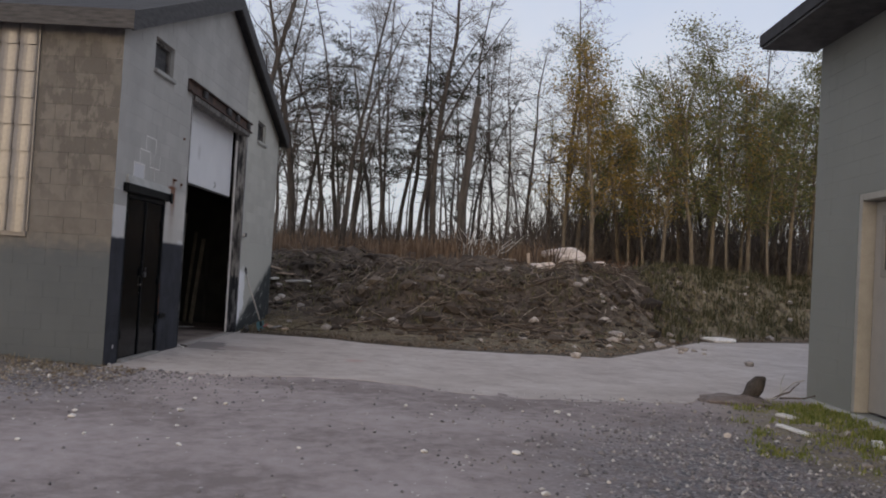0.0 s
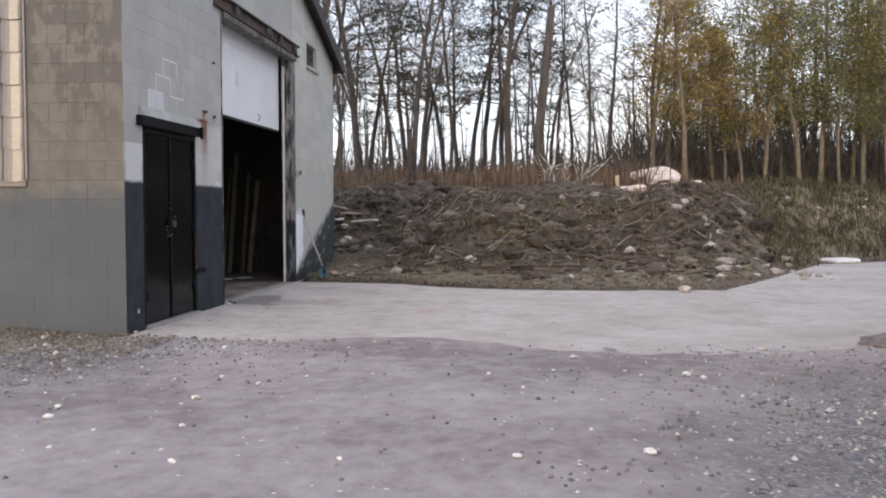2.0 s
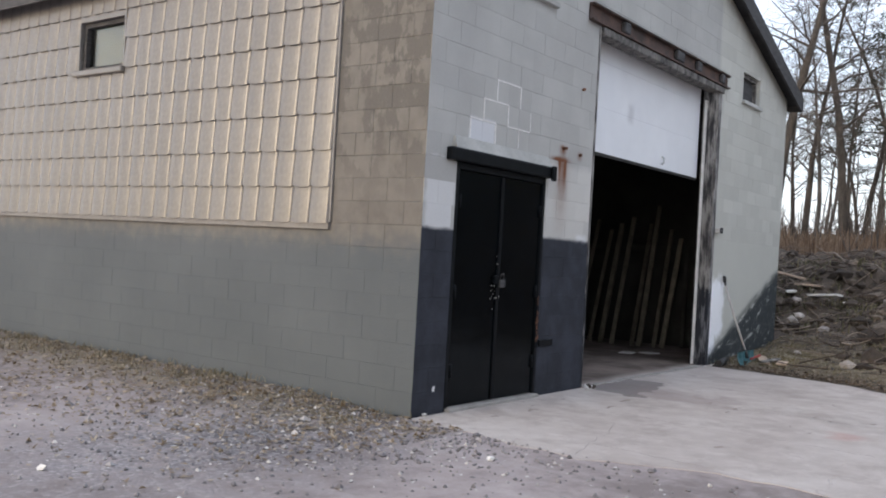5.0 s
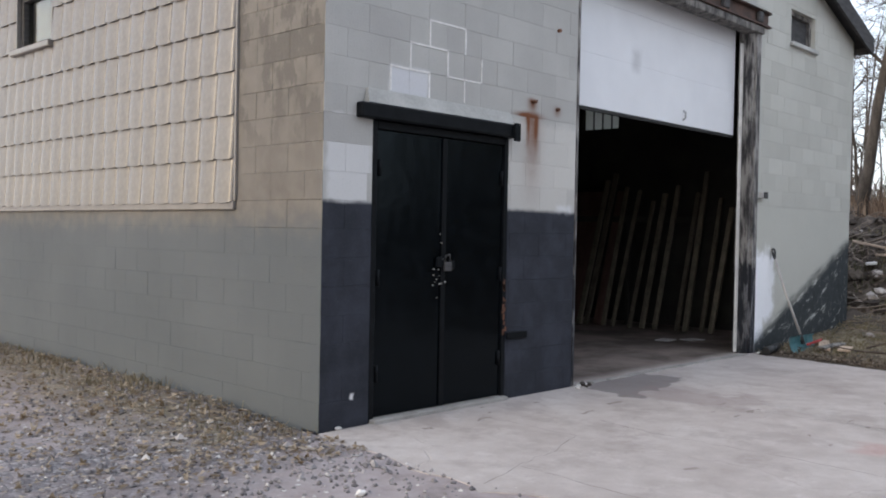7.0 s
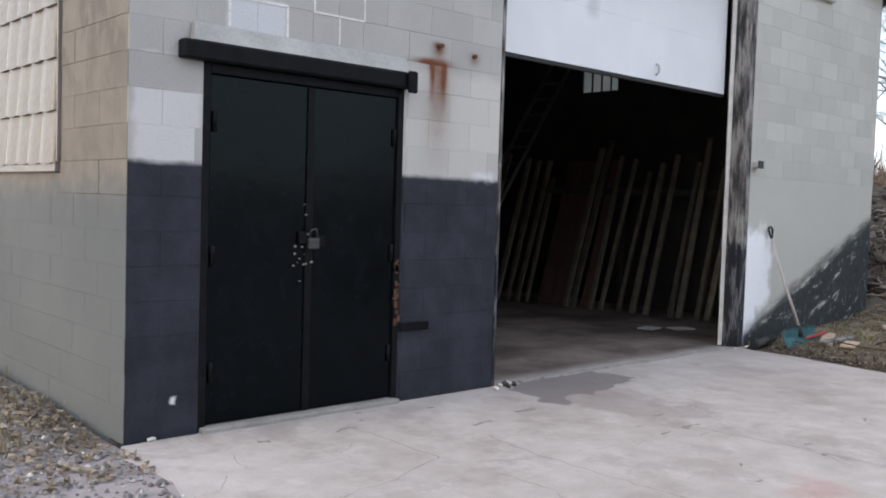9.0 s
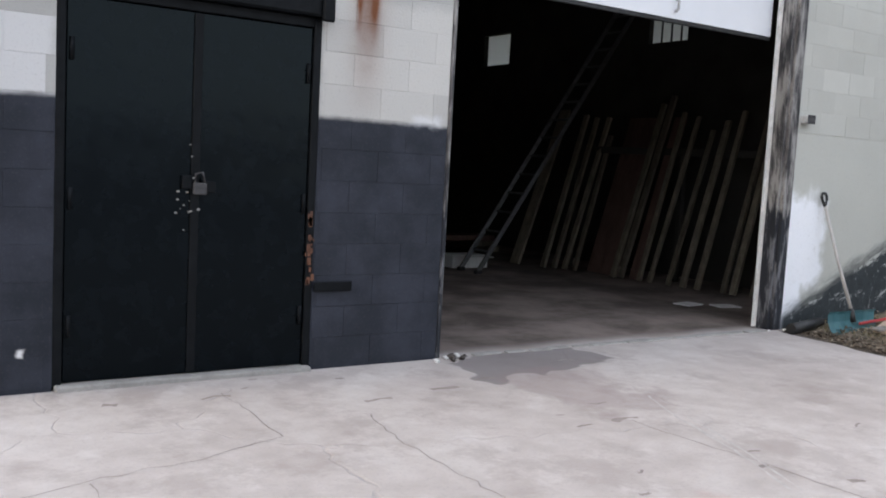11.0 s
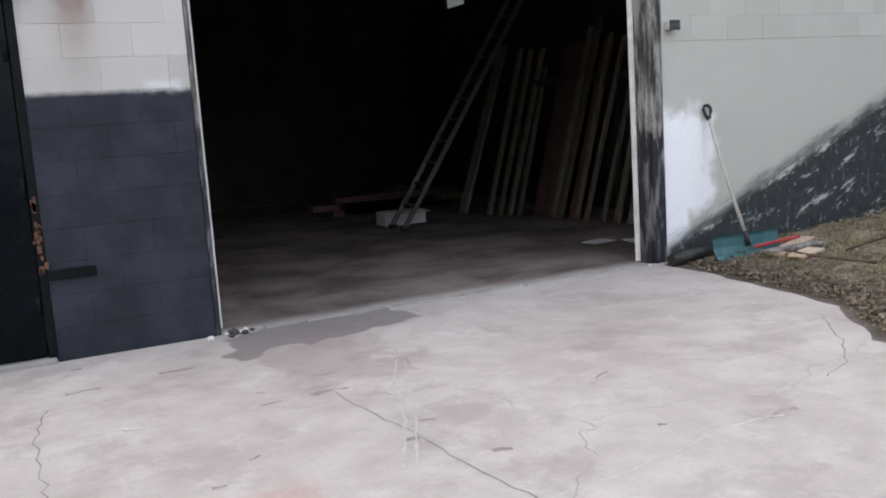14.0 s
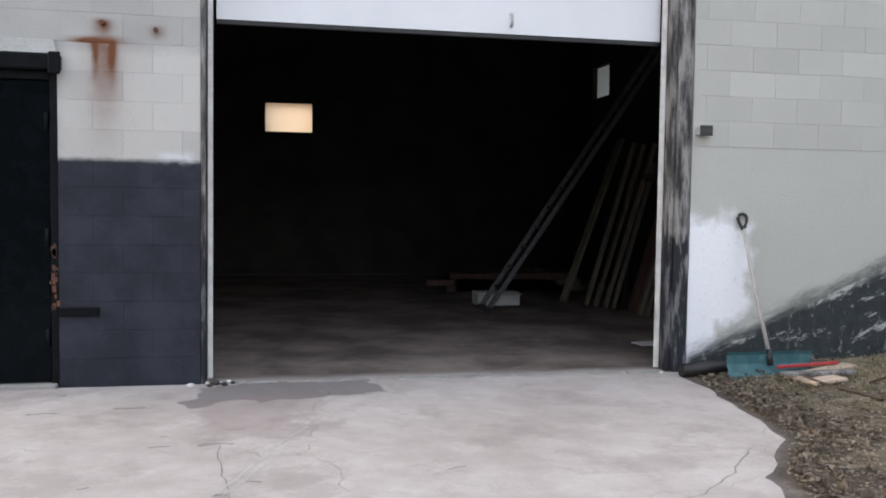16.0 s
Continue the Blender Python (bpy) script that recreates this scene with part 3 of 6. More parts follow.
def land(x, y, rough=True):
    """Height of the ground."""
    x, y = np.asarray(x, float), np.asarray(y, float)
    foot = np.interp(y, FOOT[:, 0], FOOT[:, 1])
    d = x - foot
    far = np.clip((-6.5 - y) / 3.5, 0, 1)
    start, width = 1.6 * (1 - far) + 0.2 * far, 7.0 * (1 - far) + 4.0 * far
    s = np.clip((d - start) / width, 0, 1)
    s = s * s * (3 - 2 * s)
    beside = np.clip((y + 0.5) / 3, 0, 1) * np.clip((14 - x) / 4, 0, 1)
    h = 1.62 * s * (1 - 0.45 * beside) + np.clip(d / 1.6, 0, 1) * 0.10 + np.clip((d - 9) / 40, 0, 1) * 0.9
    base = -0.001
    lump = (np.sin(x * 1.1 + 1.7 * np.sin(y * 0.7)) * np.cos(y * 0.9 + 0.6 * np.sin(x * 0.5)) * 0.16 + np.sin(x * 2.9 + y * 1.3) * np.sin(y * 2.3 - x) * 0.07) * np.clip(s * 2.5, 0, 1)
    lump = lump * 1.4 + (np.abs(np.sin(x * 5.3 + 2 * np.sin(y * 3.1))) * np.abs(np.cos(y * 4.7 + np.sin(x * 4.0))) - 0.4) * 0.11 * np.clip(s * 3, 0, 1)
    flat = 0.012 * np.sin(x * 0.9 + y * 0.5) + 0.010 * np.sin(y * 1.3 - x * 0.4)
    flat = flat * (d < 0) * np.clip(-(x + 1.1) / 1.5, 0, 1)
    by_wall = np.clip(1 - np.abs(x + 0.2) / 1.2, 0, 1) * np.clip((y - 0.3) / 1.0, 0, 1) * 0.07
    return base + h + lump * rough + flat + by_wall


def height(x, y):
    return float(land(x, y))


def axis(lo, hi, step, reach):
    inner = list(np.arange(lo, hi + step, step))
    out, d, a, b = [], step, inner[0], inner[-1]
    left, right = [], []
    while b < reach:
        d *= 1.35
        a, b = a - d, b + d
        left.append(a)
        right.append(b)
    return np.array(left[::-1] + inner + right)


def build_ground():
    xs, ys = axis(-13, 26, 0.16, 900), axis(-22, 10, 0.16, 900)
    X, Y = np.meshgrid(xs, ys, indexing="ij")
    Z = land(X, Y)
    rng = np.random.default_rng(4)
    foot = np.interp(Y, FOOT[:, 0], FOOT[:, 1])
    d = X - foot
    Z = Z + np.where(d > 0.4, rng.normal(0, 1, Z.shape) * np.where((Y > -4.5) & (X < 10.5), 0.010, 0.035) * np.clip(d, 0, 1), np.where(X > -0.25, -0.004, rng.normal(0, 1, Z.shape) * 0.004))
    under = (X > 0.02) & (X < 9.6) & (Y > 0.02) & (Y < 9.5)
    slab_zone = (X > np.where(Y < -6.8, 2.0, 0.6)) & (d < 0.03) & (Y < 0.1)
    Z = np.where(under, -0.2, np.where(slab_zone, np.minimum(Z, np.where(d > -0.4, -0.003, -0.06)), Z))
    n, k = len(xs), len(ys)
    verts = np.stack([X, Y, Z], -1).reshape(-1, 3)
    i, j = np.meshgrid(np.arange(n - 1), np.arange(k - 1), indexing="ij")
    a = (i * k + j).ravel()
    faces = np.stack([a, a + k, a + k + 1, a + 1], -1)
    me = bpy.data.meshes.new("ground")
    me.from_pydata(verts.tolist(), [], faces.tolist())
    soil = np.clip((d + 0.3) / 0.3, 0, 1)
    grass = np.clip(1 - np.abs(d - 1.5) / 1.6, 0, 1) * np.clip((Y + 10) / 2, 0, 1) + np.clip(1 - np.hypot((X + 3) / 4.5, (Y + 8.0) / 1.0), 0, 1) * 1.8 + np.clip(1 - np.abs(X + 0.5) / 0.7, 0, 1) * (Y > 0.2) * 0.9 \
        + np.clip((-9 - Y) / 2, 0, 1) * np.clip(d, 0, 1) * np.clip((7 - d) / 3, 0, 1) + np.clip((d - 14) / 6, 0, 1) * 0.3
    gravel = np.clip(1 - np.hypot((X + 5.5) / 4.5, (Y + 7.2) / 2.6), 0, 1) * 2.2 + np.clip(1 - np.hypot((X + 1.6) / 2.6, (Y - 0.3) / 1.6), 0, 1) * 1.0
    zone = np.stack([soil, np.clip(grass, 0, 1), np.clip(gravel, 0, 1), np.ones_like(soil)], -1).reshape(-1, 4)
    ca = me.color_attributes.new("zone", "FLOAT_COLOR", "POINT")
    ca.data.foreach_set("color", zone.ravel())
    me.materials.append(M_GROUND)
    me.polygons.foreach_set("use_smooth", [True] * len(me.polygons))
    tagged(new("ground", me), "mauve-brown dirt and gravel yard with a leafy earth bank", "ground", kind="structure")


build_ground()


def build_slab():
    """The concrete apron, with a worn, uneven rim, and the floor indoors."""
    rim = [(-0.02, -0.02), (-0.12, -0.35), (-0.15, -1.0), (-0.2, -1.7), (0.2, -2.5), (0.15, -3.3), (-0.4, -4.2), (-0.7, -5.2), (-0.55, -6.2), (-0.3, -7.0), (0.6, -7.7), (1.1, -9.5), (1.4, -16), (14.0, -17), (15.0, -14.8), (12.3, -10.6), (8.1, -8.5), (5.7, -7.2), (5.4, -5.5), (5.45, -3.7), (5.8, -2.65), (6.3, -2.05), (6.45, -1.2), (6.5, -0.5), (6.62, -0.02)]
    fine = []
    for (xa, ya), (xb, yb) in zip(rim, rim[1:]):
        k = max(1, int(math.hypot(xb - xa, yb - ya) / 0.12))
        for i in range(k):
            f = i / k
            x, y = xa + (xb - xa) * f, ya + (yb - ya) * f
            w = 0.05 if -16 < y < -0.1 else 0.0
            fine.append((x + w * noise.noise((x * 3, y * 3, 0)) * 2, y + w * noise.noise((x * 3, y * 3, 5)) * 2))
    fine.append(rim[-1])
    bm = bmesh.new()
    f = bm.faces.new([bm.verts.new((x, y, 0.0)) for x, y in fine])
    if f.normal.z < 0:
        f.normal_flip()
    bm.normal_update()
    if bm.faces[:][0].normal.z < 0:
        bmesh.ops.reverse_faces(bm, faces=bm.faces[:])
    r = bmesh.ops.extrude_face_region(bm, geom=bm.faces[:])
    bmesh.ops.translate(bm, verts=[v for v in r["geom"] if isinstance(v, bmesh.types.BMVert)], vec=(0, 0, -0.1))
    bmesh.ops.recalc_face_normals(bm, faces=bm.faces[:])
    tagged(part("pavement", bm, M_SLAB), "cracked pale concrete apron in front of the garage", "pavement", kind="structure")
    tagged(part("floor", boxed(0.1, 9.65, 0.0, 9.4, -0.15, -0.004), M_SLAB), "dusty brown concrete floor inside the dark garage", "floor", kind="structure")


build_slab()


def ribbon(name, pts, width, material, label, z=0.0015, wander=0.014, seed=1):
    """A thin uneven line along the slab."""
    r = random.Random(seed)
    fine = []
    for (xa, ya), (xb, yb) in zip(pts, pts[1:]):
        k = max(2, int(math.hypot(xb - xa, yb - ya) / 0.07))
        fine += [(xa + (xb - xa) * i / k + r.gauss(0, wander), ya + (yb - ya) * i / k + r.gauss(0, wander)) for i in range(k)]
    fine.append(pts[-1])
    bm = bmesh.new()
    rows = []
    for i, (x, y) in enumerate(fine):
        x2, y2 = fine[min(i + 1, len(fine) - 1)]
        x1, y1 = fine[max(i - 1, 0)]
        l = math.hypot(x2 - x1, y2 - y1) or 1
        w = width * r.uniform(0.25, 1.0)
        rows.append((bm.verts.new((x - (y2 - y1) / l * w, y + (x2 - x1) / l * w, z)), bm.verts.new((x + (y2 - y1) / l * w, y - (x2 - x1) / l * w, z))))
    for (p, q), (u, v) in zip(rows, rows[1:]):
        bm.faces.new((q, v, u, p))
    return part(name, bm, material, bpy.data.objects["pavement"], label)


CRACKS = [[(1.84, -1.05), (1.76, -1.56), (1.77, -2.04), (1.79, -2.5), (1.76, -3.2)], [(3.12, -1.70), (3.15, -2.08), (3.19, -2.4), (3.22, -2.95), (3.28, -3.5)], [(6.0, -2.15), (5.68, -2.55), (5.37, -2.86), (5.1, -2.96)], [(1.27, -0.38), (1.28, -0.76), (1.28, -1.23)],
          [(-0.1, -1.6), (0.39, -1.47), (0.6, -1.42), (0.83, -1.4), (1.07, -1.29), (1.28, -1.23)], [(0.35, -1.5), (0.3, -2.4)], [(3.4, -4.0), (3.3, -5.4), (3.6, -7.0), (3.5, -9)]]
for i, pts in enumerate(CRACKS):
    ribbon("crack", pts, 0.004, M_CRACK, "dark open crack", wander=0.008, seed=i)
ribbon("pale_seam", [(3.3, -3.34), (3.65, -3.32), (4.01, -3.25), (4.26, -3.17), (4.54, -3.22)], 0.010, M_CHALK, "pale worn seam", 0.0014, 0.008, 30)
ribbon("chalk_line", [(3.62, -1.34), (3.46, -1.66), (3.23, -2.3), (3.0, -2.8)], 0.011, M_CHALK, "faint white line", 0.002, 0.004, 31)
ribbon("chalk_line", [(3.5, -1.75), (3.28, -2.3), (3.05, -2.82)], 0.009, M_CHALK, "faint white line", 0.002, 0.004, 32)
for i, (x, y) in enumerate(((2.02, -0.82), (2.89, -0.62), (2.53, -0.73), (1.2, -0.45), (3.1, -1.68), (4.55, -3.2))):
    ribbon("chip_scar", [(x - 0.08, y), (x + 0.02, y + 0.03), (x + 0.1, y + 0.01)], 0.028, M_SCAR, "shallow brown scar", 0.0012, 0.012, 90 + i)
rr = random.Random(8)
for i in range(26):
    x, y = rr.uniform(0.3, 5.2), rr.uniform(-4.5, -0.15)
    ribbon("chip_scar", [(x, y), (x + rr.uniform(0.03, 0.14), y + rr.uniform(-0.04, 0.04))], rr.uniform(0.008, 0.03), M_SCAR, "shallow brown scar", 0.0012, 0.012, 50 + i)
bm = bmesh.new()
rr = random.Random(9)
x = 3.0
while x < 6.5:
    l = rr.uniform(0.08, 0.3)
    box(bm, x, min(x + l, 6.52), -0.035 + rr.uniform(-0.012, 0.012), 0.03, -0.02, 0.006 + rr.uniform(0, 0.008), 0.003)
    x += l + rr.choice((0.0, 0.01, 0.06))
tagged(part("threshold", bm, M_MORTAR), "broken pale concrete threshold strip under the big door", "threshold", kind="structure")

# ---- garage building ----
W, DEEP, EAVE, RIDGE, MID = 9.75, 9.6, 4.28, 5.98, 4.87
SLOPE = (RIDGE - EAVE) / MID


def gable(x):
    return RIDGE - abs(x - MID) * SLOPE


def prism(bm, outline, y0, y1):
    """A plate of that outline in x and z, from y0 to y1."""
    a = [bm.verts.new((x, y0, z)) for x, z in outline]
    b = [bm.verts.new((x, y1, z)) for x, z in outline]
    bm.faces.new(a)
    bm.faces.new(b[::-1])
    for i in range(len(a)):
        j = (i + 1) % len(a)
        bm.faces.new((a[j], a[i], b[i], b[j]))
    bmesh.ops.recalc_face_normals(bm, faces=bm.faces[:])
    return bm


# openings of the front: x0, x1, z0, z1
OPEN = [(0.45, 1.97, -0.2, 2.20), (2.922, 6.69, -0.2, 3.92), (1.15, 1.95, 3.96, 4.40), (7.56, 8.33, 3.93, 4.35)]


def strips(openings, x0, x1, z0, z1, top):
    """Upright strips of wall that leave the openings free; top(x) cuts them off above."""
    cuts = sorted({x0, x1, MID} | {c for o in openings for c in o[:2]})
    out = []
    for a, b in zip(cuts, cuts[1:]):
        spans, low = [], z0
        for o in sorted((o for o in openings if o[0] <= a + 1e-6 and o[1] >= b - 1e-6), key=lambda o: o[2]):
            if o[2] > low:
                spans.append((low, o[2], o[2]))
            low = max(low, o[3])
        spans.append((low, top(a), top(b)))
        out += [(a, b, l, ta, tb) for l, ta, tb in spans]
    return out


front = tagged(new("wall_south"), "grey painted concrete block gable front with a dark blue-grey band", "wall", kind="structure")
bm = bmesh.new()
for a, b, low, ta, tb in strips(OPEN, 0.0032, W, -0.2, 5, gable):
    prism(bm, [(a, low), (b, low), (b, tb), (a, ta)], 0.0032, 0.2)
part("core", bm, M_FRONT, front)
side = tagged(new("wall_west"), "grey-brown block side wall below cream metal tiles", "wall", kind="structure")
SIDEWIN = (4.40, 5.28, 3.27, 3.84)
bm = bmesh.new()
box(bm, 0.0032, 0.2, 0.2, SIDEWIN[0], -0.2, EAVE)
box(bm, 0.0032, 0.2, SIDEWIN[1], DEEP, -0.2, EAVE)
box(bm, 0.0032, 0.2, SIDEWIN[0], SIDEWIN[1], -0.2, SIDEWIN[2])
box(bm, 0.0032, 0.2, SIDEWIN[0], SIDEWIN[1], SIDEWIN[3], EAVE)
part("core", bm, M_SIDE, side)
east = tagged(new("wall_east"), "block wall inside the garage with two small windows, indoor shade in its colour", "wall", kind="structure")
EIN = 8.95
wins = [(3.47, 4.19, 3.19, 3.56), (7.45, 8.2, 3.12, 3.65)]


def pierced(bm, x0, x1, y0, y1, holes):
    """A wall along y with the window holes left free."""
    cuts = [y0] + [c for h in holes for c in h[:2]] + [y1]
    for i, (a, b) in enumerate(zip(cuts, cuts[1:])):
        if i % 2:
            h = holes[i // 2]
            box(bm, x0, x1, a, b, -0.2, h[2])
            box(bm, x0, x1, a, b, h[3], EAVE)
        else:
            box(bm, x0, x1, a, b, -0.2, EAVE)


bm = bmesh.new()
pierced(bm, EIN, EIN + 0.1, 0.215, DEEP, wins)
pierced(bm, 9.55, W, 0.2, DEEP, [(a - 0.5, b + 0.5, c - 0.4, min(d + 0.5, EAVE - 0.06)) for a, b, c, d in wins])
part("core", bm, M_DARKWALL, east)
north = tagged(new("wall_north"), "block back wall of the garage with one small window, indoor shade in its colour", "wall", kind="structure")
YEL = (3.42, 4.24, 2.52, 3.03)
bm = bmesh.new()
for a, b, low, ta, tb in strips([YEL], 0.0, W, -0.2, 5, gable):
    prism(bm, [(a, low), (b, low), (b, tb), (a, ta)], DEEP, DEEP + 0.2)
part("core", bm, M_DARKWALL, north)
# dark lining added to the front and west walls indoors, shade in its colour
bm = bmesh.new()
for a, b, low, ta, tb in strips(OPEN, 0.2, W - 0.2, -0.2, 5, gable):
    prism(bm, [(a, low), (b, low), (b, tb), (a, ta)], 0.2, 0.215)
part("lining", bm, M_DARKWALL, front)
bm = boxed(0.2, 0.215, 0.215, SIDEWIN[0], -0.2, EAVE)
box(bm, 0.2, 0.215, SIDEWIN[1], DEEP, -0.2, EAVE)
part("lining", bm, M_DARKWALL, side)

roof = tagged(new("roof"), "dark low-pitched gable roof with weathered fascia boards", "roof", kind="structure")
for sgn, nm in ((-1, "west"), (1, "east")):
    over = 0.22
    xe, ze = MID + sgn * (MID + over), EAVE - over * SLOPE
    bm = prism(bmesh.new(), [(MID, RIDGE + 0.02), (xe, ze + 0.02), (xe, ze + 0.14), (MID, RIDGE + 0.16)], -0.16, DEEP + 0.3)
    part("roof_slope", bm, M_ROOF, roof)
    bm = prism(bmesh.new(), [(MID, RIDGE - 0.10), (xe, ze - 0.10), (xe, ze + 0.15), (MID, RIDGE + 0.17)], -0.20, -0.163)
    part("fascia_board", bm, M_FASCIA, roof, "weathered dark barge board")
    part("eave_board", boxed(min(xe, xe + sgn * 0.03), max(xe, xe + sgn * 0.03), -0.2, DEEP + 0.3, ze - 0.08, ze + 0.15), M_FASCIA, roof)
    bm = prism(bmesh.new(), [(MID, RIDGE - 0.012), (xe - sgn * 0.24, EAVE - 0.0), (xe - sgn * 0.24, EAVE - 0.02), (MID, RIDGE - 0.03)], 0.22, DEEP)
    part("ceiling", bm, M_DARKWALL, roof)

# narrow windows of the gable: dark board behind a pale sill
for i, o in enumerate(OPEN[2:]):
    w = tagged(new("window_%d" % (i + 1)), "small dark boarded gable window with a pale sill", "window", kind="structure")
    part("window_pane", boxed(o[0], o[1], 0.11, 0.13, o[2], o[3]), M_FASCIA, w)
    bm = boxed(o[0], o[0] + 0.05, 0.06, 0.109, o[2], o[3])
    box(bm, o[1] - 0.05, o[1], 0.06, 0.109, o[2], o[3])
    box(bm, o[0] + 0.05, o[1] - 0.05, 0.06, 0.109, o[3] - 0.05, o[3])
    part("window_frame", bm, M_JAMB, w)
    part("window_sill", boxed(o[0] - 0.03, o[1] + 0.03, -0.05, 0.1, o[2] - 0.06, o[2] - 0.004, 0.008), M_PLINTH, w)
w = tagged(new("window_3"), "cream-lit clouded window in the back wall", "window", kind="structure")
part("window_pane", boxed(YEL[0], YEL[1], DEEP + 0.06, DEEP + 0.065, YEL[2], YEL[3]), M_FROSTWARM, w)
for a, b, c, d in wins:
    w = tagged(new("window_4"), "small clouded window high in the garage wall", "window", kind="structure")
    part("window_pane", boxed(EIN + 0.085, EIN + 0.09, a, b, c, d), M_FROST, w)
    if a > 6:
        continue
    bm = bmesh.new()
    for k in range(1, 4):
        yk = a + (b - a) * k / 4
        box(bm, EIN + 0.06, EIN + 0.084, yk - 0.008, yk + 0.008, c, d)
    part("glazing_bar", bm, M_FASCIA, w)
w = tagged(new("window_5"), "dim window with a cream frame set in the metal-tiled wall", "window", kind="structure")
a, b, c, d = SIDEWIN
part("window_pane", boxed(0.07, 0.08, a, b, c, d), M_GLASS, w)
bm = boxed(0.02, 0.1, a, a + 0.05, c, d)
box(bm, 0.02, 0.1, b - 0.05, b, c, d)
box(bm, 0.02, 0.1, a + 0.05, b - 0.05, d - 0.05, d)
box(bm, 0.02, 0.1, a + 0.05, b - 0.05, c, c + 0.05)
part("window_frame", bm, M_FASCIA, w)
part("window_sill", boxed(-0.09, 0.03, a - 0.06, b + 0.06, c - 0.07, c - 0.004, 0.01), M_TILE, w)
part("blind", boxed(0.15, 0.155, a, b, c, d), M_BLIND, w, "dusty tan blind")
bm = boxed(-0.034, 0.002, a - 0.034, a - 0.002, c, d + 0.08, 0.003)
box(bm, -0.034, 0.002, b + 0.002, b + 0.026, c, d + 0.08, 0.003)
box(bm, -0.034, 0.002, a - 0.001, b + 0.001, d + 0.002, d + 0.08, 0.003)
part("casing", bm, M_TILE, w)

# double door
dd = tagged(new("door_1"), "closed black double steel door with chipped paint and a bolt", "door", kind="structure")
part("lintel", boxed(0.29, 2.0, -0.07, 0.1, 2.19, 2.30, 0.012), M_BLACKTRIM, dd)
bm = prism(bmesh.new(), [(0.36, 2.303), (1.98, 2.303), (1.95, 2.40), (0.38, 2.41)], -0.02, 0.006)
bmesh.ops.translate(bm, verts=[v for v in bm.verts if v.co.z < 2.31 and v.co.y < 0], vec=(0, -0.035, 0))
part("mortar_fillet", bm, M_PLINTH, dd)
bm = bmesh.new()
for x0, x1, z0, z1 in ((0.60, 0.618, 2.42, 2.6), (1.0, 1.018, 2.4, 2.6), (0.8, 0.816, 2.6, 2.8), (1.2, 1.216, 2.6, 2.8), (1.6, 1.61, 2.6, 2.79), (1.0, 1.018, 2.8, 3.0), (1.4, 1.416, 2.8, 3.0), (1.4, 1.41, 2.42, 2.6),
                       (0.60, 1.01, 2.592, 2.608), (1.2, 1.6, 2.594, 2.606), (0.8, 1.2, 2.793, 2.807), (1.0, 1.4, 2.994, 3.008)):
    box(bm, x0, x1, -0.004, 0.002, z0, z1)
part("repointed_joint", bm, M_PAPER, front, "fresh white mortar joints")
bm = boxed(0.45, 0.50, 0.0, 0.12, 0.0, 2.19, 0.005)
box(bm, 1.92, 1.97, 0.0, 0.12, 0.0, 2.19, 0.005)
box(bm, 0.50, 1.92, 0.0, 0.12, 2.13, 2.188, 0.005)
part("door_frame", bm, M_BLACKTRIM, dd)
for x0, x1 in ((0.505, 1.208), (1.216, 1.915)):
    leaf = part("door_leaf", boxed(x0, x1, 0.02, 0.065, 0.035, 2.125, 0.004), M_BLACK, dd)
    hx = 0.53 if x0 < 1 else 1.895
    for hz in (0.35, 1.05, 1.85):
        bm = tube(bmesh.new(), [(hx, 0.012, hz - 0.06), (hx, 0.012, hz + 0.06)], [0.014, 0.014], 8)
        part("hinge", bm, M_BLACKTRIM, leaf)
part("cover_strip", boxed(1.185, 1.235, 0.006, 0.019, 0.04, 2.12, 0.003), M_BLACKTRIM, dd)
bm = boxed(1.13, 1.19, -0.008, 0.019, 1.12, 1.20, 0.006)
box(bm, 1.25, 1.33, -0.008, 0.019, 1.10, 1.17, 0.006)
part("hasp", bm, M_BLACKTRIM, dd)
bm = tube(bmesh.new(), [(1.20, -0.02, 1.16), (1.20, -0.03, 1.21), (1.24, -0.03, 1.22), (1.26, -0.02, 1.16)], [0.007] * 4, 6)
box(bm, 1.19, 1.27, -0.032, -0.008, 1.09, 1.16, 0.006)
part("padlock", bm, M_FASCIA, dd, "scuffed dark padlock")
bm = bmesh.new()
rr = random.Random(3)
for _ in range(18):
    x, z = 1.17 + rr.gauss(0, 0.035), 1.08 + rr.gauss(0, 0.09)
    s = rr.uniform(0.003, 0.009)
    box(bm, x - s, x + s, 0.0175 - 0.012 * (1.185 < x < 1.235), 0.0195, z - s * 0.7, z + s * 0.7)
part("chipped_paint", bm, M_MORTAR, dd)
bm = bmesh.new()
for _ in range(22):
    x, z = 1.945 + rr.gauss(0, 0.012), rr.uniform(0.55, 1.0)
    s = rr.uniform(0.004, 0.012)
    box(bm, x - s, x + s, -0.003, -0.001, z - s * 2, z + s * 2)
part("rust_flake", bm, M_RUST, dd)
part("door_sill", boxed(0.46, 1.96, -0.06, 0.12, -0.02, 0.03, 0.008), M_MORTAR, dd)
part("strap", boxed(1.975, 2.24, -0.022, -0.004, 0.50, 0.56, 0.004), M_BLACKTRIM, dd, "black bar bolted to the pier")
part("end_bracket", boxed(1.93, 2.01, -0.10, -0.071, 2.16, 2.31, 0.01), M_BLACKTRIM, dd)

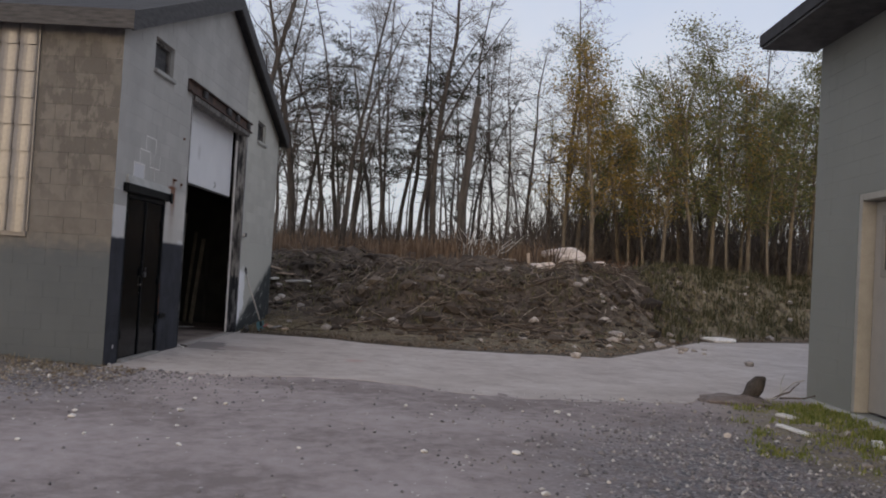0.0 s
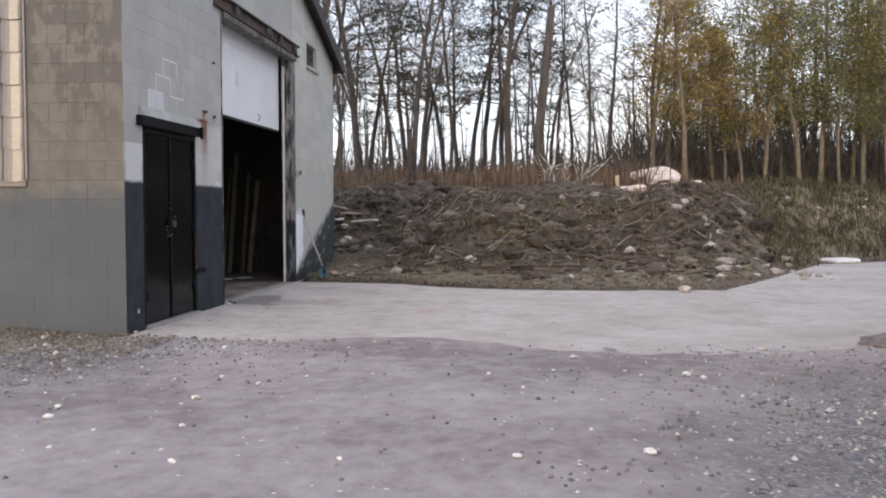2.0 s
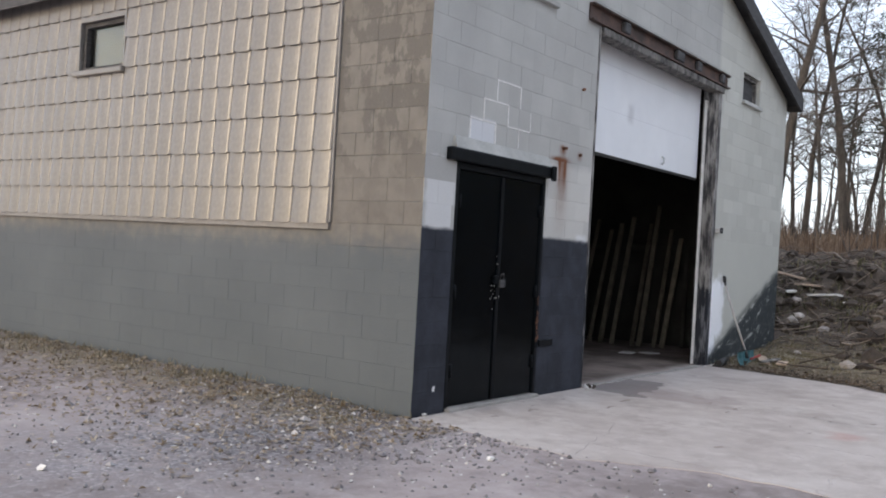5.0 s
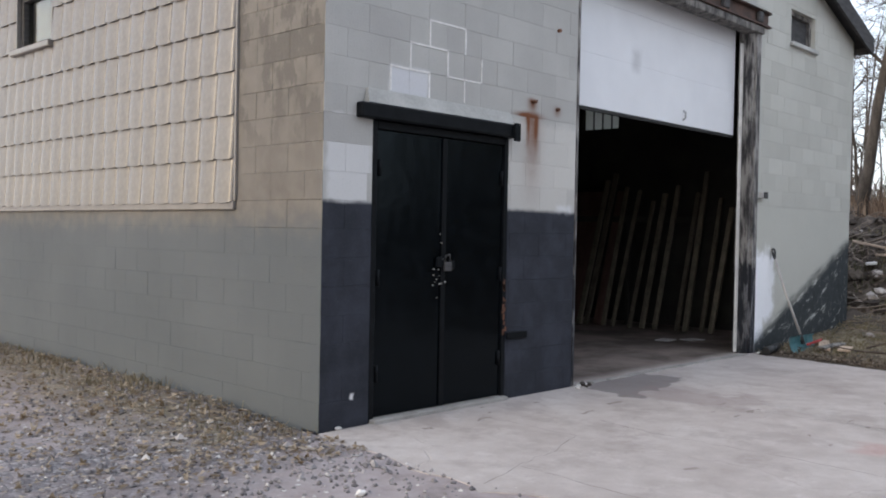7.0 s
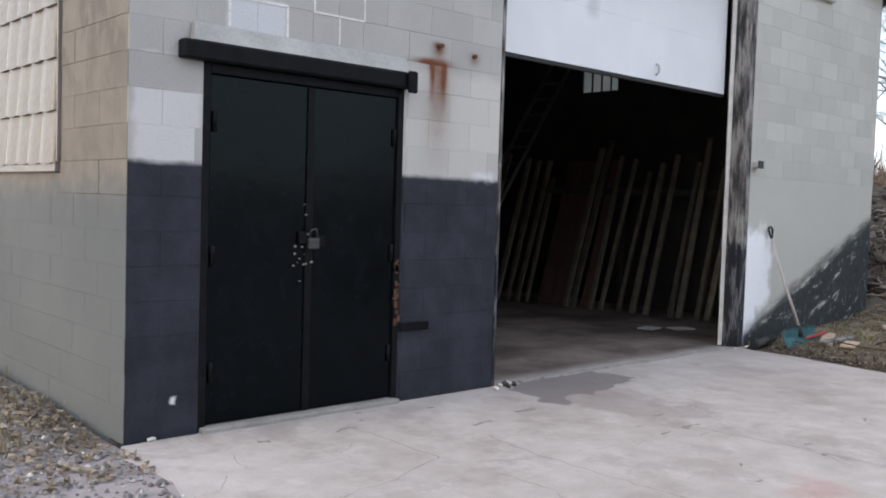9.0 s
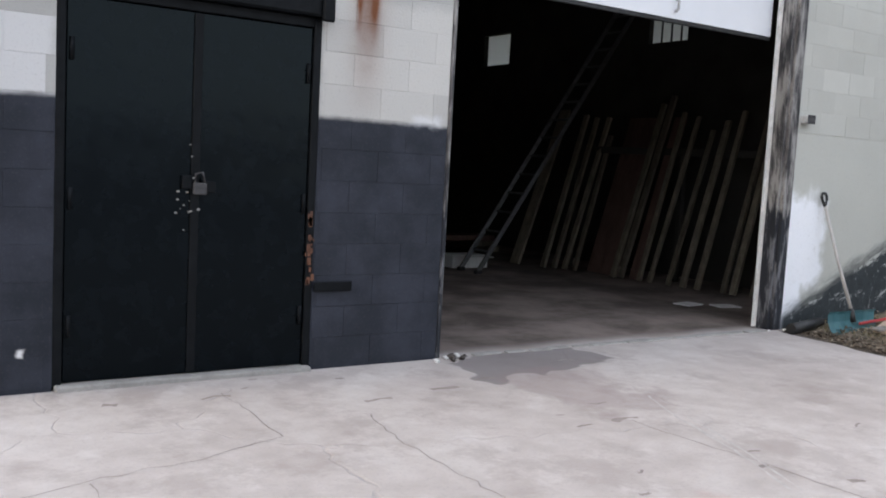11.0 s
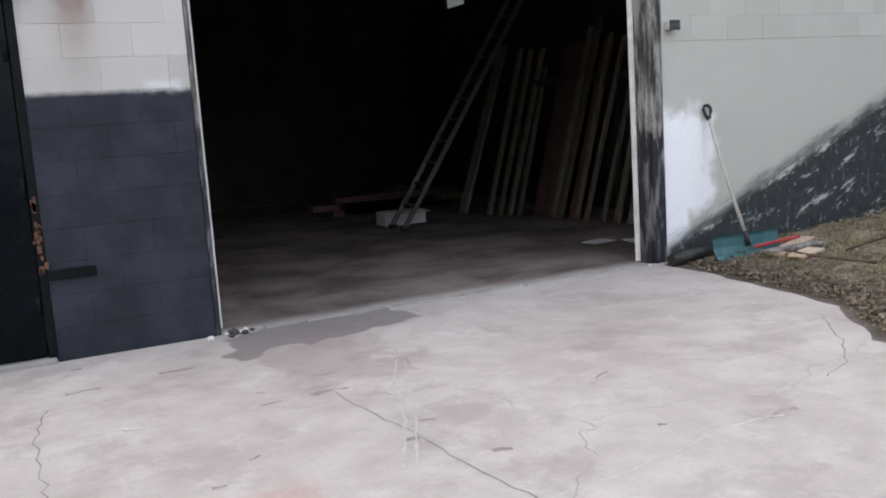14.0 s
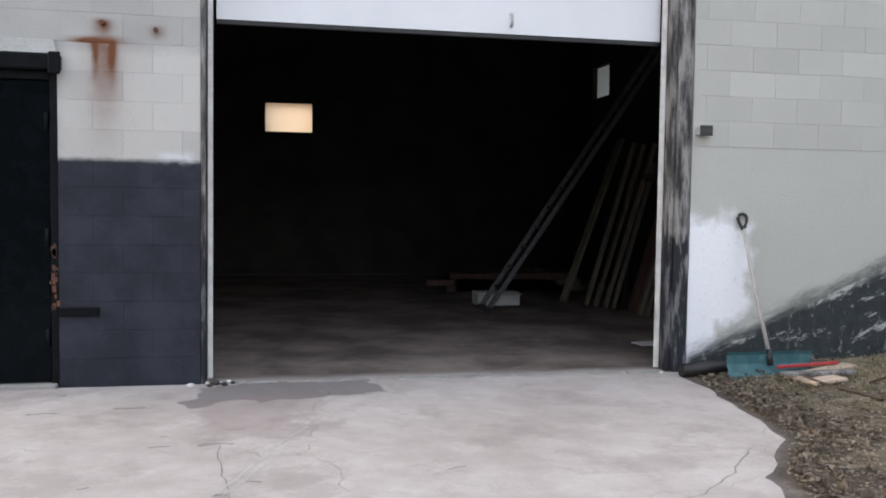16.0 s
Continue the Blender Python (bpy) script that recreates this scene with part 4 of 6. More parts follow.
# big sectional door, pulled half up
gd = tagged(new("door_2"), "white sectional garage door pulled halfway up", "door", kind="structure")
for i in range(3):
    z0 = 2.645 + i * 0.524
    part("panel", boxed(3.02, 6.50, 0.235, 0.275, z0, z0 + 0.5235, 0.0015), M_WHITEDOOR, gd)
part("rubber_seal", boxed(3.02, 6.50, 0.24, 0.27, 2.61, 2.643, 0.004), M_BLACKPLASTIC, gd)
bm = tube(bmesh.new(), [(5.25, 0.22, 2.70), (5.25, 0.19, 2.72), (5.25, 0.19, 2.78), (5.25, 0.22, 2.80)], [0.012] * 4, 6)
part("lift_handle", bm, M_STEEL, gd)
for x0, x1 in ((2.965, 3.0), (6.482, 6.515)):
    bm = boxed(x0, x1, 0.155, 0.165, 0.01, 3.75)
    box(bm, (x0 if x0 < 4 else x1 - 0.008), (x0 + 0.008 if x0 < 4 else x1), 0.135, 0.155, 0.01, 3.75)
    part("track", bm, M_WHITESTEEL, gd)
tr = tagged(new("trim"), "peeling dark timber jambs and rusty header of the garage opening", "door frame", kind="structure")
bm = boxed(6.56, 6.68, -0.012, 0.15, 0.0, 3.94, 0.006)
box(bm, 6.522, 6.556, 0.02, 0.2, 0.0, 3.94, 0.004)
part("jamb", bm, M_JAMBPAINT, tr)
part("jamb", boxed(2.925, 2.955, -0.008, 0.2, 0.0, 3.94, 0.006), M_JAMBPAINT, tr)
bm = boxed(2.66, 6.85, -0.06, -0.048, 4.12, 4.14)
box(bm, 2.66, 6.85, -0.06, 0.0, 3.955, 3.975)
box(bm, 2.66, 6.85, -0.012, 0.0, 3.98, 4.12)
box(bm, 2.66, 6.85, -0.06, 0.0, 4.12, 4.145)
part("steel_beam", bm, M_BEAM, tr, "rusty steel channel over the opening")
part("header_board", boxed(2.96, 6.70, -0.04, 0.14, 3.86, 3.95, 0.01), M_JAMB, tr)
for hx, hw in ((3.4, 0.14), (4.9, 0.22), (5.6, 0.12), (6.5, 0.10)):
    part("bracket", boxed(hx, hx + hw, -0.075, -0.013, 3.98, 4.11, 0.012), M_FASCIA, tr)
part("cut_bolt", tube(bmesh.new(), [(2.27, 0.0, 2.53), (2.27, -0.05, 2.53)], [0.016, 0.016], 8), M_RUST, front)
part("cut_bolt", tube(bmesh.new(), [(2.62, 0.0, 2.50), (2.62, -0.03, 2.50)], [0.016, 0.016], 8), M_RUST, front)
part("cut_bolt", tube(bmesh.new(), [(2.62, 0.0, 3.20), (2.62, -0.03, 3.20)], [0.016, 0.016], 8), M_RUST, front)
jb = thing("junction_box", "small grey electrical box screwed to the block wall", "electrical box", (6.77, 0, 1.92))
part("body", boxed(-0.05, 0.05, -0.07, -0.001, -0.035, 0.035, 0.006), M_STEEL, jb)
part("lid", boxed(-0.055, 0.055, -0.078, -0.071, -0.04, 0.04, 0.003), M_FASCIA, jb)

# ---- shed across the yard ----
SY = -8.95
shed = thing("shed", "grey-green painted block outbuilding with a dark roof and beige door", "building", (0, SY, 0))
DOOR = (-1.5, -0.5, 0.06, 2.55)
bm = boxed(-0.44, 0.9, -0.2, -0.0042, -0.3, 4.75)
box(bm, -14, -1.56, -0.2, -0.0042, -0.3, 4.75)
box(bm, -1.56, -0.44, -0.2, -0.0042, 2.58, 4.75)
box(bm, -1.56, -0.44, -0.2, -0.0042, -0.3, 0.04)
box(bm, 0.7, 0.9, -8, -0.2, -0.3, 4.75)
box(bm, -14, -13.8, -8, -0.2, -0.3, 4.75)
box(bm, -13.8, 0.7, -8, -7.8, -0.3, 4.75)
part("wall", bm, M_SHED, shed)
bm = bmesh.new()
vs = [bm.verts.new(c) for c in ((-14.3, 0.75, 4.68), (1.15, 0.75, 4.68), (1.15, -8.4, 6.6), (-14.3, -8.4, 6.6))]
f = bm.faces.new(vs)
r = bmesh.ops.extrude_face_region(bm, geom=[f])
bmesh.ops.translate(bm, verts=[v for v in r["geom"] if isinstance(v, bmesh.types.BMVert)], vec=(0, 0, 0.16))
bmesh.ops.recalc_face_normals(bm, faces=bm.faces[:])
part("roof", bm, M_ROOF, shed)
part("soffit", boxed(-14.2, 1.1, 0.0, 0.73, 4.64, 4.675), M_FASCIA, shed)
part("gable_wall", prism(bmesh.new(), [(0.7, 4.75), (0.9, 4.75), (0.9, 4.76), (0.7, 4.76)], -8, 0), M_SHED, shed)
sd = part("door", boxed(-1.46, -0.54, -0.195, -0.145, 0.07, 2.49, 0.004), M_SHEDDOOR, shed)
bm = boxed(-1.555, -1.47, -0.2, 0.014, 0.045, 2.575, 0.006)
box(bm, -0.53, -0.445, -0.2, 0.014, 0.045, 2.575, 0.006)
box(bm, -1.469, -0.531, -0.2, 0.014, 2.50, 2.575, 0.006)
part("door_frame", bm, M_SHEDFRAME, shed)
bm = boxed(-1.36, -0.74, -0.145, -0.12, 1.62, 1.70, 0.005)
box(bm, -1.36, -0.74, -0.145, -0.12, 2.24, 2.32, 0.005)
box(bm, -1.36, -1.29, -0.145, -0.12, 1.70, 2.24, 0.005)
box(bm, -0.81, -0.74, -0.145, -0.12, 1.70, 2.24, 0.005)
part("window_frame", bm, M_SHEDFRAME, sd)
part("pane", boxed(-1.29, -0.81, -0.143, -0.138, 1.70, 2.24), M_DIRTYPANE, sd, "dirty dark pane")
part("paper", prism(bmesh.new(), [(-1.22, 1.98), (-1.02, 1.95), (-0.93, 2.08), (-1.02, 2.21), (-1.22, 2.16)], -0.136, -0.134), M_PAPER, sd, "torn white paper")
part("footing", boxed(-14, 0.93, -0.1, 0.09, -0.3, 0.035, 0.02), M_PLINTH, shed, "pale concrete footing")

# ---- things inside the garage ----
def ladder():
    t = thing("ladder", "aluminium ladder leaning against the dark garage wall", "ladder", (6.08, 4.17, 0))
    foot, head = Vector((0, 0, 0.03)), Vector((2.78, 0.0, 4.15))
    d = (head - foot).normalized()
    for s in (-0.19, 0.19):
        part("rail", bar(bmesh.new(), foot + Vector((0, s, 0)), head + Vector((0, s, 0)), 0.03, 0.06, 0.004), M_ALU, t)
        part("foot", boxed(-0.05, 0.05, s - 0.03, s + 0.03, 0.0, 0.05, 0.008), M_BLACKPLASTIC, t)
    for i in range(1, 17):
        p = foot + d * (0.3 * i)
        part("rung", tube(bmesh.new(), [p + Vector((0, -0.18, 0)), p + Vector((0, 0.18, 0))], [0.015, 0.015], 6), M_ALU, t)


def board(base, top, w, d, material, label, name="timber_plank", group="timber leaning in the garage"):
    o = Vector(base)
    t = new(name, finish_mesh(name, bar(bmesh.new(), (0, 0, 0), Vector(top) - o, w, d, 0.004, up=(1, 0, 0.2)), material))
    t.location = o
    return tagged(t, label, "timber", group)


ladder()
rr = random.Random(11)
# unseen rail and posts added to prop the planks, coloured to vanish in shade
rack = thing("timber_rack", "added unseen rail on posts that holds up the planks, shadow-dark in colour", "rack", (8.1, 4.6, 0))
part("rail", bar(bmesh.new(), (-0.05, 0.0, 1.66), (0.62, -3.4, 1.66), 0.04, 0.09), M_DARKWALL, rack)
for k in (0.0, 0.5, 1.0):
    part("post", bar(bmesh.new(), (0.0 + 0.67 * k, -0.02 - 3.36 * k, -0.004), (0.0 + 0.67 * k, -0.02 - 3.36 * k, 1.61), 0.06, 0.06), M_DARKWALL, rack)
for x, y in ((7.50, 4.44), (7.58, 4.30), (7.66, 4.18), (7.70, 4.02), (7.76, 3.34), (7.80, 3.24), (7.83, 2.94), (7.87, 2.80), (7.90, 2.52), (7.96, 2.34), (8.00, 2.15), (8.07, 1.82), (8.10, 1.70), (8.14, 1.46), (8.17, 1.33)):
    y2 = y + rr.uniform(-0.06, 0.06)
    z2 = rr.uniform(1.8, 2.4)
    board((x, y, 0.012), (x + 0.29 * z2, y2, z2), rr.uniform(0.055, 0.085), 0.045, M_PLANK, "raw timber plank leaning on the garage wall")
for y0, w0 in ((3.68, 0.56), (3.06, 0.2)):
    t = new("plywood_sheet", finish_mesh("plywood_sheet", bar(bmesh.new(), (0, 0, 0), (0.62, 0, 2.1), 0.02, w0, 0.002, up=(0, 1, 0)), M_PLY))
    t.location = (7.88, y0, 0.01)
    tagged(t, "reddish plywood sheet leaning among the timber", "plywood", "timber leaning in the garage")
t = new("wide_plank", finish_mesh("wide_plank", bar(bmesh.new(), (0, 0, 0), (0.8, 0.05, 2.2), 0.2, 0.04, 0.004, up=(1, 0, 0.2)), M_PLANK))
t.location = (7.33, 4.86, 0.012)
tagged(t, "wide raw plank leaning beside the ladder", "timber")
bx = thing("cardboard_box", "low white cardboard box at the foot of the ladder", "box", (6.36, 4.72, 0))
part("body", boxed(-0.28, 0.28, -0.16, 0.16, 0.0, 0.17, 0.006), M_CARD, bx)
part("flap", boxed(-0.28, 0.28, -0.30, -0.165, 0.15, 0.158), M_CARD, bx)
for k, (x0, z0, w) in enumerate(((6.05, 0.0, 0.10), (6.2, 0.0, 0.12), (5.75, 0.09, 0.10), (6.15, 0.09, 0.11), (6.1, 0.18, 0.10))):
    for j in range(2):
        t = new("stacked_plank", finish_mesh("stacked_plank", boxed(-1.0, 1.0, -0.09, 0.09, 0.0, 0.085, 0.004), M_PLANK if k % 2 else M_PLY))
        t.location = (x0 + 1.0 + 0.05 * j, 6.5 + 0.2 * j, z0 - 0.002)
        tagged(t, "plank lying in a low stack on the floor", "timber", "stacked planks")
for x, y, a in ((7.0, 1.38, 10), (7.33, 1.16, -14)):
    t = new("paper_sheet", finish_mesh("paper_sheet", boxed(-0.14, 0.14, -0.10, 0.10, 0.0, 0.012, 0.003), M_PAPER))
    t.matrix_world = pose(x, y, -0.004, 0, 0, a)
    tagged(t, "pale board scrap lying on the garage floor", "scrap", "scraps on the floor")

# ---- things at the foot of the front wall ----
sh = thing("snow_shovel", "teal plastic snow shovel leaning on the painted wall", "shovel", (7.19, -0.40, 0.03))
part("handle", tube(bmesh.new(), [(0.0, 0.02, 0.16), (-0.03, 0.19, 0.62), (-0.06, 0.355, 1.12)], [0.016, 0.016, 0.016], 8), M_POLE, sh, "grey wooden pole")
ring = [(-0.062 + (0.034 - 0.022 * math.cos(a)) * math.sin(a), 0.365 - 0.012 * math.cos(a), 1.175 - 0.062 * math.cos(a)) for a in [k * math.tau / 12 for k in range(13)]]
part("grip", tube(bmesh.new(), ring, [0.014] * 13, 6), M_BLACKPLASTIC, sh, "black plastic ring grip")
bm = bmesh.new()
prof = [(-0.10, -0.04), (-0.06, -0.02), (-0.01, 0.03), (0.02, 0.09), (0.025, 0.16), (0.01, 0.185)]
rows = [[bm.verts.new((x, y, z)) for y, z in prof] for x in np.linspace(-0.355, 0.355, 9)]
for i, r in enumerate(rows):
    for v in r:
        v.co.y += 0.012 * (i % 2)
for r0, r1 in zip(rows, rows[1:]):
    for k in range(len(prof) - 1):
        bm.faces.new((r0[k], r1[k], r1[k + 1], r0[k + 1]))
bmesh.ops.solidify(bm, geom=bm.faces[:], thickness=0.008)
part("blade", bm, M_TEAL, sh)
part("socket", tube(bmesh.new(), [(0, 0.0, 0.08), (0, 0.03, 0.2)], [0.026, 0.02], 8), M_BLACKPLASTIC, sh)
t = new("rubber_strip", finish_mesh("rubber_strip", tube(bmesh.new(), [(-0.28, 0.0, 0.05), (0.0, 0.03, 0.06), (0.3, 0.1, 0.07)], [0.05, 0.055, 0.04], 8), M_BLACKPLASTIC))
t.location = (6.82, -0.22, 0.0)
tagged(t, "rolled black rubber strip lying against the wall", "rubber strip")
for i, (x, y, a, l, w, m, nm, lb) in enumerate(((7.55, -0.52, 22, 0.75, 0.13, M_BOARD, "board_offcut", "pale wooden board offcut lying on the litter"), (7.35, -0.85, 14, 0.32, 0.14, M_BOARD, "board_offcut", "short pale board lying on the litter"), (7.42, -0.66, -6, 0.55, 0.10, M_JAMB, "board_offcut", "grey weathered board lying on the litter"), (7.5, -0.42, 4, 0.55, 0.02, M_RED, "red_stick", "thin red plastic stick lying by the shovel"))):
    t = new(nm, finish_mesh(nm, boxed(-l / 2, l / 2, -w / 2, w / 2, 0, 0.025, 0.004), m))
    t.matrix_world = pose(x, y, height(x, y) + 0.005 + 0.012 * i, 0, -2, a)
    tagged(t, lb, "board" if m != M_RED else "stick")


# ---- the bank: rubble, brush, litter ----
ROCKS = [rock_mesh("rubble_stone", s, M_STONE, 1, 0.8, 0.55, 1) for s in range(5)]


def stone(x, y, size, label, group, mesh=None, sink=0.3, material=None, nm="rubble_stone", cat="stone"):
    me = mesh or rr.choice(ROCKS)
    o = new(nm, me)
    o.matrix_world = pose(x, y, height(x, y) + size * (0.55 - sink), rr.uniform(-12, 12), rr.uniform(-12, 12), rr.uniform(0, 360)) @ Matrix.Diagonal((size, size, size, 1))
    return tagged(o, label, cat, group)


for _ in range(64):
    y = rr.uniform(-15, 1.5)
    foot = float(np.interp(y, FOOT[:, 0], FOOT[:, 1]))
    d = rr.uniform(0.8, 8) if y > -7 else rr.uniform(0.2, 5)
    if foot + d < 10.3 and y > -0.6:
        continue
    stone(foot + d, y, rr.uniform(0.05, 0.16), "pale rubble stone lying in the earth bank", "rubble in the bank")
for _ in range(34):
    stone(rr.gauss(9.6, 1.3), rr.gauss(-8.7, 0.8), rr.uniform(0.05, 0.17), "pale rubble stone spilled at the foot of the bank", "rubble in the bank")
BIG = rock_mesh("boulder", 3.4, M_BOULDER, 0.62, 1.0, 0.48, 3)
for x, y, s, nm in ((16.6, -7.6, 0.64, "boulder"), (14.8, -6.55, 0.24, "boulder"), (17.2, -8.75, 0.26, "boulder"), (15.6, -7.0, 0.2, "boulder")):
    o = new(nm, BIG)
    o.matrix_world = pose(x, y, height(x, y) + s * 0.42, 0, 0, 15 * s) @ Matrix.Diagonal((s, s, s, 1))
    tagged(o, "whitish boulder resting on top of the earth bank" if s > 0.5 else "small whitish rock resting on the earth bank", "boulder", "pale rocks on the bank")
t = new("wooden_post", finish_mesh("wooden_post", tube(bmesh.new(), [(0, 0, -0.2), (0.02, 0.03, 0.28), (0.03, 0.05, 0.52)], [0.045, 0.045, 0.05], 7), M_BOARD))
t.location = (13.9, -6.3, height(13.9, -6.3))
tagged(t, "short pale wooden post stuck in the bank", "post")
t = new("pale_slab", finish_mesh("pale_slab", boxed(-0.3, 0.3, -0.36, 0.36, 0.0, 0.12, 0.05), M_PAPER))
t.matrix_world = pose(12.85, -11.3, 0.0, 0, 0, 20)
tagged(t, "flat whitish slab lying at the foot of the bank", "slab")
# light scrap beside the far corner of the garage
for i, (x, y, l, w, a) in enumerate(((11.6, 0.3, 0.9, 0.16, 20), (11.9, 0.0, 0.7, 0.2, -30), (11.5, -0.3, 0.8, 0.15, 60), (12.2, 0.5, 0.6, 0.14, 100))):
    t = new("scrap_board", finish_mesh("scrap_board", boxed(-l / 2, l / 2, -w / 2, w / 2, 0, 0.04, 0.006), M_BOARD if i % 2 else M_PAPER))
    t.matrix_world = pose(x, y, height(x, y) + 0.06 + 0.05 * i, rr.uniform(-8, 8), rr.uniform(-14, 14), a)
    tagged(t, "pale scrap board thrown on the bank", "board", "scrap boards on the bank")


def bent(rng, start, way, length, k, wander):
    pts, p, d = [Vector(start)], Vector(start), Vector(way).normalized()
    for _ in range(k):
        d = (d + Vector((rng.gauss(0, wander), rng.gauss(0, wander), rng.gauss(0, wander)))).normalized()
        p = p + d * (length / k)
        pts.append(p.copy())
    return pts


def brush():
    """Tangled dead branches over the face of the bank."""
    rng = random.Random(21)
    bm = bmesh.new()
    for _ in range(1500):
        y = rng.uniform(-9.5, 3.0)
        foot = float(np.interp(y, FOOT[:, 0], FOOT[:, 1]))
        x = foot + rng.triangular(0.6, 9.5, 5.0)
        if x < 10.2 and y > -1.0:
            continue
        a = rng.uniform(0, math.tau)
        l = rng.uniform(0.2, 1.0)
        pts = [p for p in bent(rng, (x, y, 0), (math.cos(a), math.sin(a), 0), l, 3, 0.25)]
        lift = rng.uniform(0.0, 0.16)
        pts = [Vector((p.x, p.y, height(p.x, p.y) + lift + abs(p.z) * 0.5)) for p in pts]
        r = rng.uniform(0.004, 0.014)
        tube(bm, pts, [r, r, r * 0.8, r * 0.4], 4, False)
    tagged(part("brush_pile", bm, M_BRUSH), "tangle of dead brown branches over the earth bank", "brush", kind="stuff")
    for i in range(15):
        y = rng.uniform(-8.5, 0.5)
        x = float(np.interp(y, FOOT[:, 0], FOOT[:, 1])) + rng.uniform(2, 8)
        if y > -4.5:
            x = max(x, 13.2)
        a = rng.uniform(0, math.tau)
        pts = bent(rng, (x, y, 0), (math.cos(a), math.sin(a), 0), rng.uniform(1.4, 2.8), 5, 0.12)
        pts = [Vector((p.x, p.y, height(p.x, p.y) + 0.08 + abs(p.z) * 0.4)) for p in pts]
        o = pts[0].copy()
        bm = tube(bmesh.new(), [p - o for p in pts], [0.026, 0.024, 0.022, 0.019, 0.015, 0.008], 6)
        t = new("dead_branch", finish_mesh("dead_branch", bm, M_BRUSH))
        t.location = o
        tagged(t, "bare dead branch lying on the earth bank", "branch", "branches on the bank")


brush()


def clods():
    """Lumps of torn earth over the face of the bank."""
    rng = np.random.default_rng(14)
    base = ROCKS[0]
    bv = np.array([v.co for v in base.vertices])
    bf = np.array([p.vertices for p in base.polygons])
    n = 1500
    y = rng.uniform(-11, 3.0, n)
    d = rng.triangular(0.9, 4.0, 9.5, n)
    x = np.interp(y, FOOT[:, 0], FOOT[:, 1]) + d
    keep = ~((x < 10.4) & (y > -1.2))
    x, y = x[keep], y[keep]
    n = len(x)
    s = rng.uniform(0.05, 0.14, n) * np.where(rng.random(n) < 0.12, 2.2, 1.0)
    a = rng.uniform(0, math.tau, n)
    V = bv[None] * (1 + rng.uniform(-0.25, 0.25, (n, len(bv), 1)))
    X = (V[..., 0] * np.cos(a)[:, None] - V[..., 1] * np.sin(a)[:, None]) * s[:, None] + x[:, None]
    Y = (V[..., 0] * np.sin(a)[:, None] + V[..., 1] * np.cos(a)[:, None]) * s[:, None] + y[:, None]
    Z = V[..., 2] * s[:, None] + (land(x, y) + 0.1 * s)[:, None]
    me = bpy.data.meshes.new("earth_clods")
    me.from_pydata(np.stack([X, Y, Z], -1).reshape(-1, 3).tolist(), [], (bf[None] + np.arange(n)[:, None, None] * len(bv)).reshape(-1, 3).tolist())
    m, nt = blank("torn_earth")
    g = nt.nodes.new("ShaderNodeNewGeometry")
    n1 = grain(nt, place(nt), 14.0, 6.0)
    col = ramp(nt, num(nt, "ADD", num(nt, "MULTIPLY", g.outputs["Random Per Island"], 0.5), num(nt, "MULTIPLY", n1, 0.5)), [(0.25, (0.028, 0.022, 0.018)), (0.55, (0.08, 0.063, 0.05)), (0.85, (0.22, 0.18, 0.145))])
    finish(nt, col, 0.95, 0.0, n1, 0.02, 0.6)
    me.materials.append(m)
    tagged(new("earth_clods", me), "dark lumps of torn earth on the bank", "earth", kind="stuff")


clods()


def flakes(name, count, area, size, material, label, cat, seed, tilt=0.5, lift=0.006):
    """Many small flat leaves or chips lying on the ground."""
    rng = np.random.default_rng(seed)
    P = area(rng, count)
    n = len(P)
    z = land(P[:, 0], P[:, 1])
    slab = (P[:, 0] > 0.0) & (P[:, 0] < np.interp(P[:, 1], FOOT[:, 0], FOOT[:, 1])) & (P[:, 1] < 0)
    z = np.where(slab, np.maximum(z, 0.0), z) + lift
    a, s = rng.uniform(0, math.tau, n), rng.uniform(size[0], size[1], n)
    ux, uy = np.cos(a), np.sin(a)
    t1, t2 = rng.normal(0, tilt, n), rng.normal(0, tilt, n)
    V = np.empty((n, 4, 3))
    for k, (p, q) in enumerate(((-1, 0), (0, -0.6), (1, 0), (0, 0.6))):
        V[:, k, 0] = P[:, 0] + s * (p * ux - q * uy)
        V[:, k, 1] = P[:, 1] + s * (p * uy + q * ux)
        V[:, k, 2] = z + np.abs(s * (p * t1 + q * t2))
    me = bpy.data.meshes.new(name)
    me.from_pydata(V.reshape(-1, 3).tolist(), [], np.arange(4 * n).reshape(-1, 4).tolist())
    me.materials.append(material)
    return tagged(new(name, me), label, cat, kind="stuff")


def bank_area(rng, n):
    y = rng.uniform(-17, 3.5, n)
    d = np.where(rng.random(n) < 0.55, rng.uniform(0.05, 3.2, n), rng.uniform(0, 13, n))
    x = np.interp(y, FOOT[:, 0], FOOT[:, 1]) + d
    keep = ~((x < 9.9) & (y > -0.03)) & ~((x < 10) & (y > -3.6))
    return np.stack([x, y], -1)[keep]


def apron_area(rng, n):
    y = -np.abs(rng.uniform(0.04, 4.2, n))
    x = np.interp(y, FOOT[:, 0], FOOT[:, 1]) + np.abs(rng.uniform(0.02, 3.6, n))
    return np.stack([x, y], -1)


def rim_area(rng, n):
    y = -rng.uniform(0.3, 3.6, n)
    x = np.interp(y, FOOT[:, 0], FOOT[:, 1]) + 0.06 + np.abs(rng.normal(0, 0.22, n))
    return np.stack([x, y], -1)


def wallside_area(rng, n):
    x = -np.abs(rng.normal(0, 1.1, n)) - 0.05
    y = rng.uniform(-0.6, 8.5, n)
    return np.stack([x, y], -1)


def yard_area(rng, n):
    return np.stack([rng.uniform(-12, 0, n), rng.uniform(-9, 4, n)], -1)


